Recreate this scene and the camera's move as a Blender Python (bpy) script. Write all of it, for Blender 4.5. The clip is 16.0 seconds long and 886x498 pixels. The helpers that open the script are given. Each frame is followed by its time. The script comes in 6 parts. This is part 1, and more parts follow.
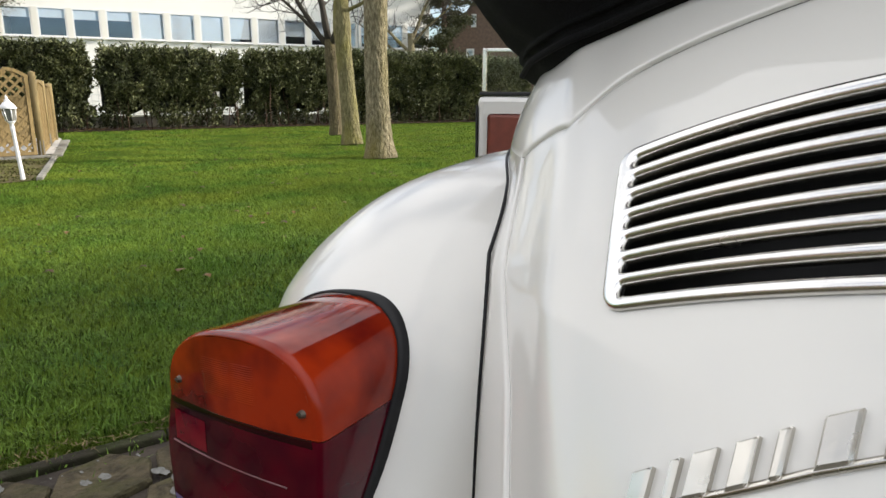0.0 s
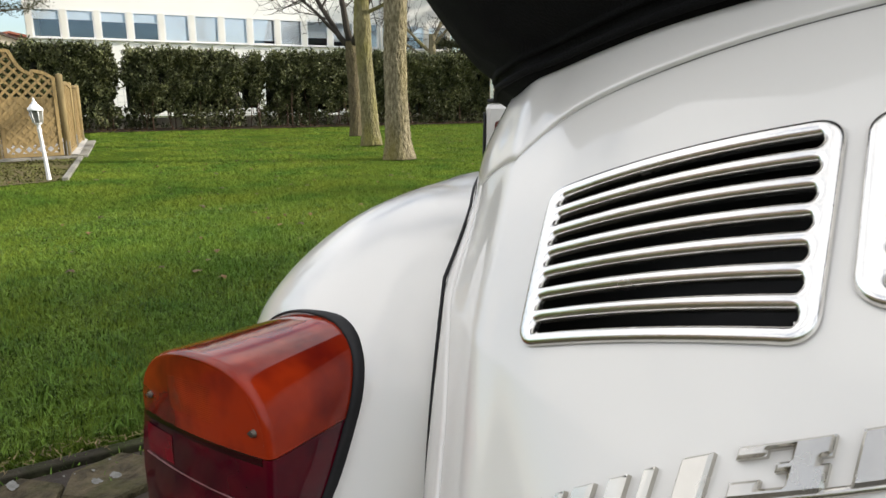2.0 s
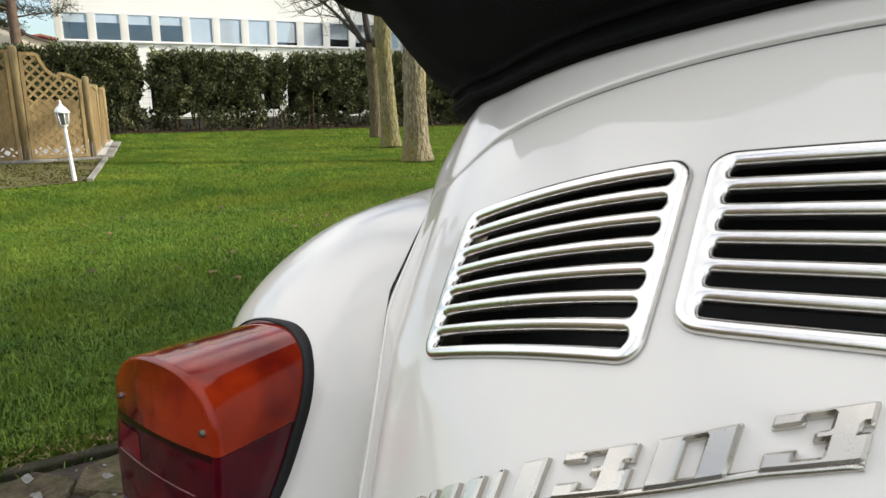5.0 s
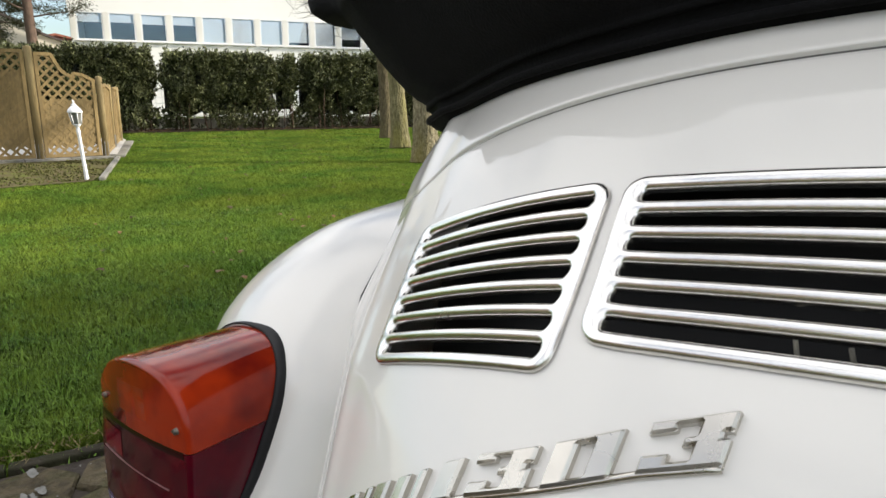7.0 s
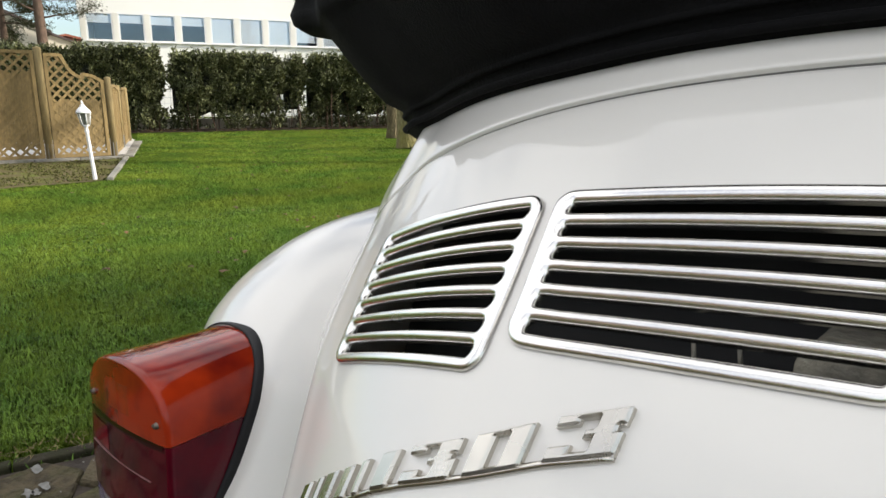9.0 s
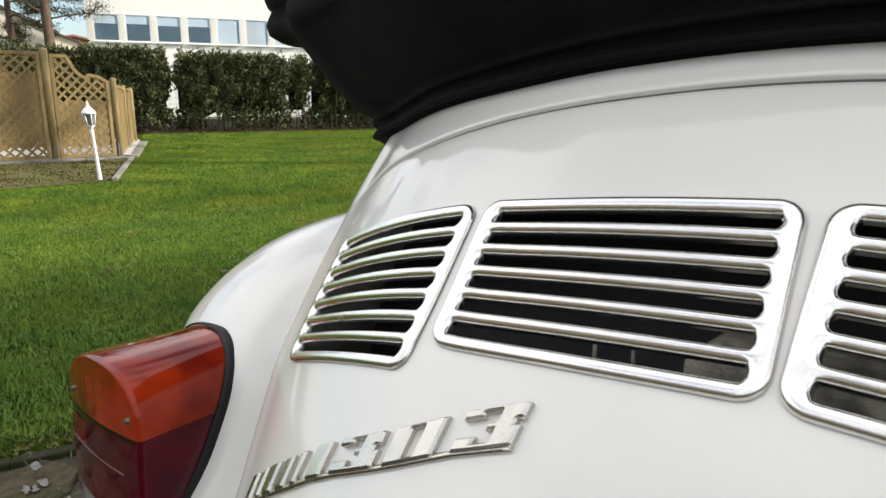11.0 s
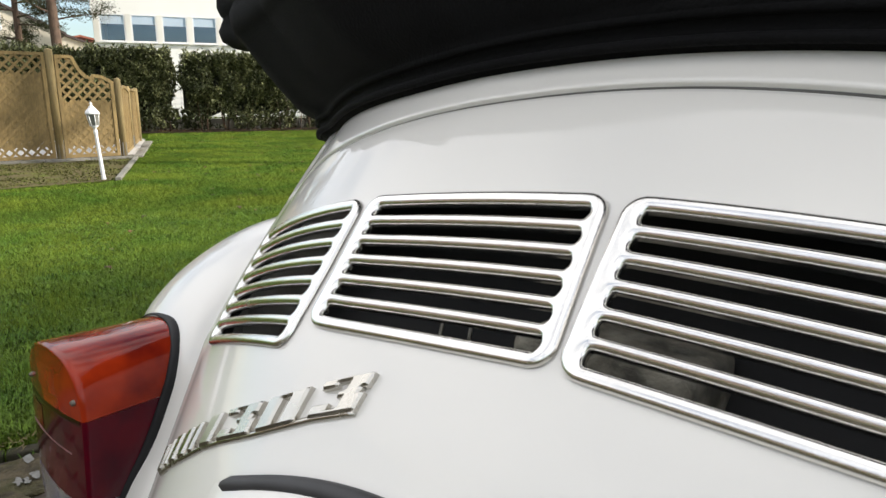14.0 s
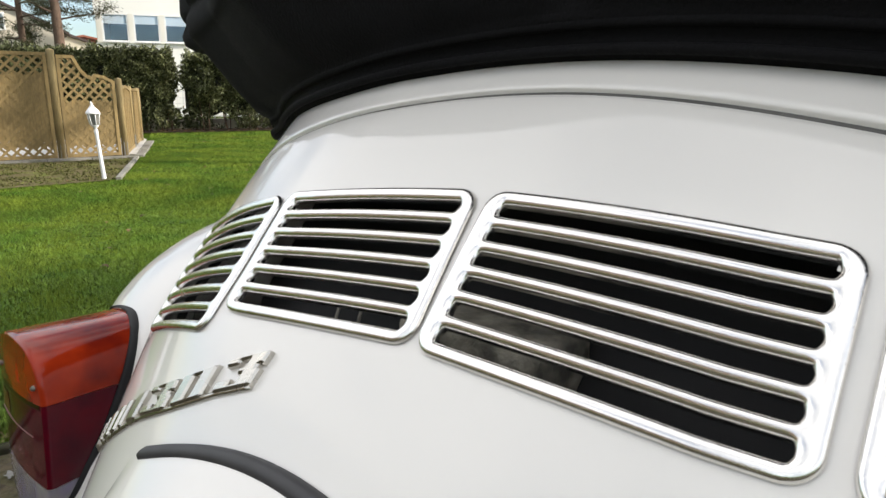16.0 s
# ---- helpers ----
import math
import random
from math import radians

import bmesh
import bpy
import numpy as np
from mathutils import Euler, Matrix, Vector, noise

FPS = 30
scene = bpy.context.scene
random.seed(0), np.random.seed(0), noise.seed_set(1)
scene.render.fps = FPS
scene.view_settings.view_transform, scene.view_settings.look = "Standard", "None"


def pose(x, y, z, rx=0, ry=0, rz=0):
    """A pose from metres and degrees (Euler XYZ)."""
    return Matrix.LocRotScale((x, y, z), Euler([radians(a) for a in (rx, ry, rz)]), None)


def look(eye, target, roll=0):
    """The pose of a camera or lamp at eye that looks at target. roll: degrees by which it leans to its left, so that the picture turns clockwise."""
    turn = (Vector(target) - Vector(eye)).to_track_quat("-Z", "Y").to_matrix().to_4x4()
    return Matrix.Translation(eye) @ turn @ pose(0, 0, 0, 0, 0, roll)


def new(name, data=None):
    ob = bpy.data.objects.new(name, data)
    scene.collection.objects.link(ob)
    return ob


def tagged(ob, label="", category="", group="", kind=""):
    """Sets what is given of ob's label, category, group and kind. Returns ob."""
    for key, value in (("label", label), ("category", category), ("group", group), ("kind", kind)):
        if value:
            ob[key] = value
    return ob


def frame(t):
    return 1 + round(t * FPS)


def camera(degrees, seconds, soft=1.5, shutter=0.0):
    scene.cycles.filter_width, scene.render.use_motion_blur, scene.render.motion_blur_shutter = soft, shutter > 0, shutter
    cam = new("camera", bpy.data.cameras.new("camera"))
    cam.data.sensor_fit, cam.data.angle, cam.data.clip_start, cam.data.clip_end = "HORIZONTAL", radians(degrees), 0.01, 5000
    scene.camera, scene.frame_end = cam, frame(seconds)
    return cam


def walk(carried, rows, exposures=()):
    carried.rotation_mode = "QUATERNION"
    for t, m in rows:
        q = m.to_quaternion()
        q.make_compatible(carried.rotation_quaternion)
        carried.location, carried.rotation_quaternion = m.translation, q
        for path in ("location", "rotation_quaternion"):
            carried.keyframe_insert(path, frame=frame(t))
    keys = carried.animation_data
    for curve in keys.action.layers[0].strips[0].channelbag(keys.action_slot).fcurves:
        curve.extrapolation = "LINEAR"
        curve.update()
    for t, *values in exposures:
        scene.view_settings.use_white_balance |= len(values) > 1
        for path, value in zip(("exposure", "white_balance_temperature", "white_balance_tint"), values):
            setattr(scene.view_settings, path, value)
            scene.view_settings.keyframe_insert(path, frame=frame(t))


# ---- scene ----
cam = camera(68.0, 16.0)
PATH = [
    (0, (-0.167, -0.435, 1.063), (-1.391, 1.08, 0.608), 0.2),
    (0.5, (-0.155, -0.429, 1.07), (-1.392, 1.075, 0.616), 0.2),
    (1, (-0.144, -0.423, 1.076), (-1.393, 1.071, 0.622), 0.2),
    (1.5, (-0.132, -0.42, 1.081), (-1.392, 1.065, 0.628), 0.2),
    (2, (-0.12, -0.416, 1.086), (-1.392, 1.059, 0.632), 0.2),
    (2.5, (-0.108, -0.413, 1.09), (-1.39, 1.054, 0.637), 0.2),
    (3, (-0.098, -0.41, 1.093), (-1.388, 1.05, 0.64), 0.2),
    (3.5, (-0.087, -0.407, 1.096), (-1.385, 1.046, 0.646), 0.4),
    (4, (-0.076, -0.404, 1.099), (-1.382, 1.042, 0.648), 0.3),
    (6.5, (-0.023, -0.393, 1.115), (-1.361, 1.024, 0.664), 0.3),
    (7, (-0.013, -0.391, 1.118), (-1.356, 1.021, 0.667), 0.4),
    (7.5, (-0.003, -0.391, 1.12), (-1.35, 1.017, 0.669), 0.4),
    (8, (0.007, -0.39, 1.123), (-1.345, 1.014, 0.672), 0.4),
    (8.5, (0.017, -0.388, 1.126), (-1.339, 1.011, 0.673), 0.3),
    (9, (0.027, -0.386, 1.128), (-1.332, 1.01, 0.677), 0.4),
    (11.5, (0.081, -0.371, 1.137), (-1.292, 1.011, 0.686), 0.4),
    (12, (0.093, -0.367, 1.137), (-1.283, 1.013, 0.685), 0.4),
    (12.5, (0.105, -0.363, 1.137), (-1.272, 1.015, 0.686), 0.4),
    (13, (0.118, -0.358, 1.138), (-1.261, 1.018, 0.686), 0.4),
    (13.5, (0.132, -0.354, 1.139), (-1.25, 1.019, 0.687), 0.4),
    (14, (0.146, -0.35, 1.14), (-1.237, 1.022, 0.688), 0.3),
    (14.5, (0.16, -0.345, 1.14), (-1.224, 1.026, 0.688), 0.4),
    (15, (0.177, -0.34, 1.141), (-1.21, 1.028, 0.688), 0.2),
    (15.5, (0.194, -0.336, 1.141), (-1.194, 1.031, 0.688), 0.3),
    (16, (0.211, -0.331, 1.143), (-1.178, 1.035, 0.69), 0.3),
]
walk(cam, [(t, look(eye, target, roll)) for t, eye, target, roll in PATH], [(0, 0.63, 6640, 11), (16, 0.65, 6640, 11)])

# ---------------------------------------------------------------- light
SUN_DIR = Vector((0.60, 0.70, 0.40)).normalized()      # towards the sun
world = bpy.data.worlds.new("sky")
scene.world = world
world.use_nodes = True
wt = world.node_tree
wt.nodes.clear()
w_out = wt.nodes.new("ShaderNodeOutputWorld")
w_bg = wt.nodes.new("ShaderNodeBackground")
w_sky = wt.nodes.new("ShaderNodeTexSky")
w_sky.sky_type = "NISHITA"
w_sky.sun_disc = False
w_sky.sun_elevation = math.asin(SUN_DIR.z)
w_sky.sun_rotation = math.atan2(SUN_DIR.x, SUN_DIR.y)
w_sky.air_density, w_sky.dust_density, w_sky.ozone_density = 1.0, 0.7, 2.0
w_co = wt.nodes.new("ShaderNodeTexCoord")
w_map = wt.nodes.new("ShaderNodeMapping")
w_map.inputs["Scale"].default_value = (1.0, 1.0, 2.6)
w_noise = wt.nodes.new("ShaderNodeTexNoise")
w_noise.inputs["Scale"].default_value = 2.2
w_noise.inputs["Detail"].default_value = 7.0
w_noise.inputs["Roughness"].default_value = 0.55
w_ramp = wt.nodes.new("ShaderNodeValToRGB")
w_ramp.color_ramp.elements[0].position, w_ramp.color_ramp.elements[1].position = 0.33, 0.56
w_mix = wt.nodes.new("ShaderNodeMixRGB")
w_mix.inputs[2].default_value = (9.5, 9.6, 9.8, 1)
wt.links.new(w_co.outputs["Generated"], w_map.inputs[0])
wt.links.new(w_map.outputs[0], w_noise.inputs["Vector"])
wt.links.new(w_noise.outputs["Fac"], w_ramp.inputs[0])
w_sep = wt.nodes.new("ShaderNodeSeparateXYZ")
w_high = wt.nodes.new("ShaderNodeMapRange")
w_high.inputs[1].default_value, w_high.inputs[2].default_value = 0.08, 0.30
w_mul = wt.nodes.new("ShaderNodeMath")
w_mul.operation = "MULTIPLY"
wt.links.new(w_co.outputs["Generated"], w_sep.inputs[0])
wt.links.new(w_sep.outputs[2], w_high.inputs[0])
wt.links.new(w_ramp.outputs[0], w_mul.inputs[0])
wt.links.new(w_high.outputs[0], w_mul.inputs[1])
wt.links.new(w_mul.outputs[0], w_mix.inputs[0])
wt.links.new(w_sky.outputs[0], w_mix.inputs[1])
wt.links.new(w_mix.outputs[0], w_bg.inputs[0])
w_bg.inputs[1].default_value = 0.12
wt.links.new(w_bg.outputs[0], w_out.inputs[0])

sun_data = bpy.data.lights.new("sun", "SUN")
sun_data.energy, sun_data.angle, sun_data.color = 4.3, radians(2.2), (1.0, 0.95, 0.86)
sun = new("sun", sun_data)
sun.matrix_world = look(SUN_DIR * 50, (0, 0, 0))


# ---------------------------------------------------------------- materials
def mat(name, color, rough=0.5, metal=0.0, vary=0.0, scale=20.0, bump=0.0, bump_scale=60.0, second=None, coat=0.0,
        island=0.0, obj=0.0, spec=0.5, stain=0.0, stain_scale=2.0, stain_color=(0.1, 0.1, 0.08), rough_vary=0.0, stretch=(1, 1, 1), relief=0.01):
    m = bpy.data.materials.new(name)
    m.use_nodes = True
    nt = m.node_tree
    b = nt.nodes["Principled BSDF"]
    b.inputs["Roughness"].default_value, b.inputs["Metallic"].default_value = rough, metal
    b.inputs["Specular IOR Level"].default_value = spec
    b.inputs["Coat Weight"].default_value, b.inputs["Coat Roughness"].default_value = coat, 0.03
    co = nt.nodes.new("ShaderNodeTexCoord")
    mp = nt.nodes.new("ShaderNodeMapping")
    mp.inputs["Scale"].default_value = stretch
    nt.links.new(co.outputs["Object"], mp.inputs[0])

    def noisy(sc, detail=6.0):
        n = nt.nodes.new("ShaderNodeTexNoise")
        n.inputs["Scale"].default_value, n.inputs["Detail"].default_value = sc, detail
        nt.links.new(mp.outputs[0], n.inputs["Vector"])
        return n

    def ramped(fac, lo, hi):
        r = nt.nodes.new("ShaderNodeMapRange")
        r.inputs[1].default_value, r.inputs[2].default_value = lo, hi
        nt.links.new(fac, r.inputs[0])
        return r.outputs[0]

    def mixed(fac, a, c):
        x = nt.nodes.new("ShaderNodeMixRGB")
        if isinstance(fac, float):
            x.inputs[0].default_value = fac
        else:
            nt.links.new(fac, x.inputs[0])
        for slot, v in ((1, a), (2, c)):
            if isinstance(v, tuple):
                x.inputs[slot].default_value = (*v, 1)
            else:
                nt.links.new(v, x.inputs[slot])
        return x.outputs[0]

    out = None
    if second or vary:
        other = second or tuple(max(0.0, c * (1 - vary)) for c in color)
        out = mixed(ramped(noisy(scale).outputs["Fac"], 0.35, 0.68), color, other)
    if stain:
        f = nt.nodes.new("ShaderNodeMath")
        f.operation = "MULTIPLY"
        nt.links.new(ramped(noisy(stain_scale, 8.0).outputs["Fac"], 0.48, 0.72), f.inputs[0])
        f.inputs[1].default_value = stain
        out = mixed(f.outputs[0], out or color, stain_color)
    if island or obj:
        src = nt.nodes.new("ShaderNodeNewGeometry").outputs["Random Per Island"] if island else nt.nodes.new("ShaderNodeObjectInfo").outputs["Random"]
        hsv = nt.nodes.new("ShaderNodeHueSaturation")
        amount = island or obj
        r = nt.nodes.new("ShaderNodeMapRange")
        r.inputs[3].default_value, r.inputs[4].default_value = 1 - amount, 1 + amount
        nt.links.new(src, r.inputs[0])
        nt.links.new(r.outputs[0], hsv.inputs["Value"])
        if out:
            nt.links.new(out, hsv.inputs["Color"])
        else:
            hsv.inputs["Color"].default_value = (*color, 1)
        out = hsv.outputs[0]
    if out:
        nt.links.new(out, b.inputs["Base Color"])
    else:
        b.inputs["Base Color"].default_value = (*color, 1)
    if rough_vary:
        r = nt.nodes.new("ShaderNodeMapRange")
        r.inputs[3].default_value, r.inputs[4].default_value = rough - rough_vary, rough + rough_vary
        nt.links.new(noisy(scale * 0.5).outputs["Fac"], r.inputs[0])
        nt.links.new(r.outputs[0], b.inputs["Roughness"])
    if bump:
        bp = nt.nodes.new("ShaderNodeBump")
        bp.inputs["Strength"].default_value, bp.inputs["Distance"].default_value = bump, relief
        nt.links.new(noisy(bump_scale).outputs["Fac"], bp.inputs["Height"])
        nt.links.new(bp.outputs[0], b.inputs["Normal"])
    return m


PAINT = mat("cream_white_paint", (0.720, 0.700, 0.655), 0.38, 0, 0.03, 3.0, coat=0.9)
PAINT_IN = mat("paint_underside", (0.12, 0.12, 0.115), 0.6, 0, 0.3)
CHROME = mat("bright_trim", (0.86, 0.84, 0.80), 0.25, 1.0, 0.06, 60.0, rough_vary=0.05)
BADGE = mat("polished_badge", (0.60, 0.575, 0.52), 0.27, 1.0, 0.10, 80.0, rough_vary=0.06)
RUBBER = mat("black_rubber", (0.010, 0.010, 0.011), 0.6, 0, 0.3, 40.0, bump=0.05, bump_scale=200, spec=0.3)
SEAL = mat("grey_rubber_seal", (0.035, 0.034, 0.036), 0.55, 0, 0.35, 50.0)
VINYL = mat("black_hood_fabric", (0.0045, 0.0045, 0.005), 0.8, 0, 0.3, 30.0, bump=0.25, bump_scale=500, spec=0.12)
BAYSHADE = mat("engine_bay_shade", (0.010, 0.010, 0.010), 0.7, 0, 0.4)
BAYGREY = mat("dusty_grey_shroud", (0.42, 0.39, 0.31), 0.85, 0, 0.75, 55.0, bump=0.5, bump_scale=140, stain=0.7, stain_scale=60.0, stain_color=(0.16, 0.155, 0.14))
REDTRIM = mat("oxblood_door_trim", (0.20, 0.045, 0.025), 0.45, 0, 0.2, 30, bump=0.1, bump_scale=300)
GAPSHADE = mat("grey_gap_shade", (0.10, 0.098, 0.09), 0.7, 0, 0.3, 30)
DARKTRIM = mat("dark_weather_strip", (0.015, 0.015, 0.016), 0.6)
STEEL = mat("screw_steel", (0.17, 0.155, 0.13), 0.45, 1.0, 0.3, 300)
TYRE = mat("tyre_rubber", (0.02, 0.02, 0.02), 0.8, 0, 0.3, 40)
HUB = mat("hub_steel", (0.5, 0.5, 0.5), 0.3, 1.0, 0.1)


def lens_material(name, color, through_light=0.3):
    m = bpy.data.materials.new(name)
    m.use_nodes = True
    nt = m.node_tree
    b = nt.nodes["Principled BSDF"]
    b.inputs["Base Color"].default_value = (*color, 1)
    b.inputs["Roughness"].default_value = 0.07
    b.inputs["Specular IOR Level"].default_value = 0.28
    b.inputs["IOR"].default_value = 1.49
    b.inputs["Transmission Weight"].default_value = through_light
    b.inputs["Coat Weight"].default_value, b.inputs["Coat Roughness"].default_value = 0.0, 0.04
    n = nt.nodes.new("ShaderNodeTexNoise")
    n.inputs["Scale"].default_value = 17
    n.inputs["Detail"].default_value = 3
    co = nt.nodes.new("ShaderNodeTexCoord")
    nt.links.new(co.outputs["Object"], n.inputs["Vector"])
    mx = nt.nodes.new("ShaderNodeMixRGB")
    rg = nt.nodes.new("ShaderNodeMapRange")
    rg.inputs[1].default_value, rg.inputs[2].default_value = 0.38, 0.66
    nt.links.new(n.outputs["Fac"], rg.inputs[0])
    nt.links.new(rg.outputs[0], mx.inputs[0])
    mx.inputs[1].default_value, mx.inputs[2].default_value = (*color, 1), (color[0] * 0.32, color[1] * 0.22, color[2] * 0.8, 1)
    nt.links.new(mx.outputs[0], b.inputs["Base Color"])
    return m


AMBER = lens_material("amber_lens", (0.35, 0.029, 0.006), 0.08)
RED = lens_material("red_lens", (0.082, 0.0012, 0.008), 0.0)
BRIGHTRED = lens_material("bright_red_lens", (0.30, 0.004, 0.014), 0.0)
DEEPRED = lens_material("dark_joint_lens", (0.022, 0.001, 0.003), 0.0)
MOULD = mat("worn_moulding", (0.20, 0.075, 0.085), 0.35, 0, 0.4, 90)
CLEAR = lens_material("clear_lens", (0.34, 0.33, 0.30))
REFLECTOR = mat("lamp_reflector", (0.6, 0.6, 0.58), 0.35, 0.7, 0.2, 30)

SOIL = mat("dark_soil", (0.055, 0.042, 0.030), 0.95, 0, 0.5, 9.0, 0.8, 30)
LAWN = mat("lawn_soil_green", (0.026, 0.050, 0.004), 0.95, 0, 0.0, 1.1, 0.8, 60, second=(0.055, 0.080, 0.005), stain=0.5, stain_scale=0.35, stain_color=(0.08, 0.09, 0.012), spec=0.03)
BEDSOIL = mat("mossy_bed_soil", (0.115, 0.092, 0.048), 0.95, 0, 0.0, 7.0, 0.8, 30, second=(0.070, 0.064, 0.026), stain=0.9, stain_scale=3.0, stain_color=(0.095, 0.120, 0.020), spec=0.1)
HEDGESOIL = mat("brown_hedge_litter", (0.040, 0.025, 0.018), 0.95, 0, 0.0, 9.0, 0.8, 30, second=(0.018, 0.013, 0.010), spec=0.1)
GRASS = mat("grass_blades", (0.062, 0.126, 0.019), 0.7, 0, 0.0, 1.3, second=(0.144, 0.192, 0.025), island=0.60, spec=0.02, stain=0.4, stain_scale=0.5, stain_color=(0.136, 0.160, 0.024))
TUFT = mat("bent_grass_blades", (0.058, 0.122, 0.020), 0.6, 0, 0.0, 2.0, second=(0.120, 0.182, 0.028), island=0.80, spec=0.08)
STRAW = mat("dry_straw", (0.20, 0.15, 0.07), 0.8, 0, 0.4, 30, island=0.5, spec=0.2)
BEDMOSS = mat("dull_bed_moss", (0.075, 0.088, 0.026), 0.9, 0, 0.0, 3.0, second=(0.105, 0.092, 0.040), island=0.5, spec=0.02)
LEAF_LITTER = mat("fallen_leaf", (0.125, 0.068, 0.022), 0.8, 0, 0.5, 12, island=0.6)
PAVER = mat("concrete_paver", (0.098, 0.079, 0.047), 0.9, 0, 0.6, 26, 1.0, 60, spec=0.2, obj=0.25, relief=0.02, stain=0.8, stain_scale=9.0, stain_color=(0.060, 0.062, 0.022))
LICHEN = mat("pale_lichen", (0.19, 0.187, 0.17), 0.95, 0, 0.35, 60, bump=0.4, bump_scale=150)
KERB = mat("grey_edging", (0.24, 0.23, 0.20), 0.92, 0, 0.4, 10, 0.5, 50, obj=0.15, stain=0.6, stain_scale=4, stain_color=(0.10, 0.11, 0.06))
KERBDARK = mat("mossy_edging", (0.046, 0.041, 0.028), 0.95, 0, 0.6, 12, 1.0, 40, spec=0.15, obj=0.2, stain=0.7, stain_scale=6, stain_color=(0.040, 0.052, 0.014))
TERRACE = mat("pale_concrete", (0.50, 0.49, 0.46), 0.9, 0, 0.2, 6, 0.3, 40)
FENCE = mat("weathered_fence_wood", (0.260, 0.182, 0.072), 0.8, 0, 0.3, 6, 0.3, 50, obj=0.14, stretch=(6, 6, 1))
POSTW = mat("round_post_wood", (0.30, 0.222, 0.098), 0.8, 0, 0.3, 5, 0.3, 40, obj=0.08, stretch=(8, 8, 1), stain=0.4, stain_scale=1.5, stain_color=(0.23, 0.20, 0.09))
WHITEPAINT = mat("white_lantern_paint", (0.80, 0.80, 0.80), 0.4, 0, 0.06, 20)
GLASSY = mat("lantern_glass", (0.20, 0.20, 0.18), 0.12, 0, 0.3, 20)
HEDGE = mat("hedge_leaves", (0.054, 0.064, 0.027), 0.5, 0, 0.0, 1.6, second=(0.156, 0.166, 0.076), island=0.90, spec=0.28)
HEDGESHADE = mat("hedge_inner_shade", (0.018, 0.022, 0.012), 0.9, 0, 0.5, 6)
TWIG = mat("dry_reddish_twigs", (0.13, 0.075, 0.05), 0.9, 0, 0.4, 10)
BARK = mat("greenish_bark", (0.115, 0.096, 0.050), 0.95, 0, 0.0, 20, 1.0, 34, relief=0.06, second=(0.36, 0.312, 0.195), stain=1.0, stain_scale=0.8, stain_color=(0.20, 0.170, 0.036), stretch=(1.4, 1.4, 0.5))
BARKMOSS = mat("moss_covered_bark", (0.12, 0.105, 0.045), 0.95, 0, 0.0, 16, 1.0, 26, relief=0.05, second=(0.24, 0.215, 0.105), stain=0.9, stain_scale=2.2, stain_color=(0.21, 0.195, 0.042), stretch=(1.4, 1.4, 0.5))
BARKDUSK = mat("dusky_bark", (0.072, 0.056, 0.028), 0.95, 0, 0.0, 16, 1.0, 26, relief=0.05, second=(0.145, 0.118, 0.062), stain=0.6, stain_scale=2.0, stain_color=(0.13, 0.115, 0.040), stretch=(1.4, 1.4, 0.5))
BARKDARK = mat("dark_bark", (0.050, 0.042, 0.032), 0.95, 0, 0.4, 8, 0.8, 24, stretch=(1.6, 1.6, 0.45))
PINEBARK = mat("pine_bark", (0.13, 0.085, 0.06), 0.95, 0, 0.4, 8, 0.8, 24, stretch=(1.5, 1.5, 0.5))
NEEDLE = mat("pine_needles", (0.070, 0.075, 0.028), 0.6, 0, 0.4, 3, island=0.4)
FACADE = mat("white_render_facade", (0.88, 0.87, 0.83), 0.9, 0, 0.05, 0.5, 0.1, 30)
PIER = mat("pale_beige_pier", (0.80, 0.78, 0.72), 0.9, 0, 0.08, 0.8, 0.1, 30)
FRAMEW = mat("white_window_frame", (0.80, 0.80, 0.79), 0.4, 0, 0.04, 4)
SILL = mat("grey_sill", (0.55, 0.55, 0.54), 0.6, 0, 0.1, 4)
BLIND = mat("pale_roller_blind", (0.88, 0.90, 0.87), 0.7, 0, 0.08, 2)
ROOMSHADE = mat("room_shade", (0.05, 0.065, 0.10), 0.9, 0, 0.4, 1)
BRICK = mat("brown_brick", (0.165, 0.112, 0.085), 0.9, 0, 0.3, 6, 0.3, 30)
REDBRICK = mat("red_brick", (0.30, 0.105, 0.075), 0.9, 0, 0.35, 5, 0.3, 30)
ROOFRED = mat("red_roof_tiles", (0.30, 0.10, 0.06), 0.85, 0, 0.3, 4)
ROOFDARK = mat("dark_roof_tiles", (0.07, 0.05, 0.045), 0.85, 0, 0.3, 4)
STUCCO = mat("beige_render", (0.55, 0.50, 0.40), 0.9, 0, 0.12, 1)
LOWWALL = mat("pale_wall_concrete", (0.70, 0.65, 0.54), 0.9, 0, 0.2, 3, 0.3, 30)
MESHWIRE = mat("galvanised_wire", (0.62, 0.64, 0.64), 0.5, 0.6, 0.1)


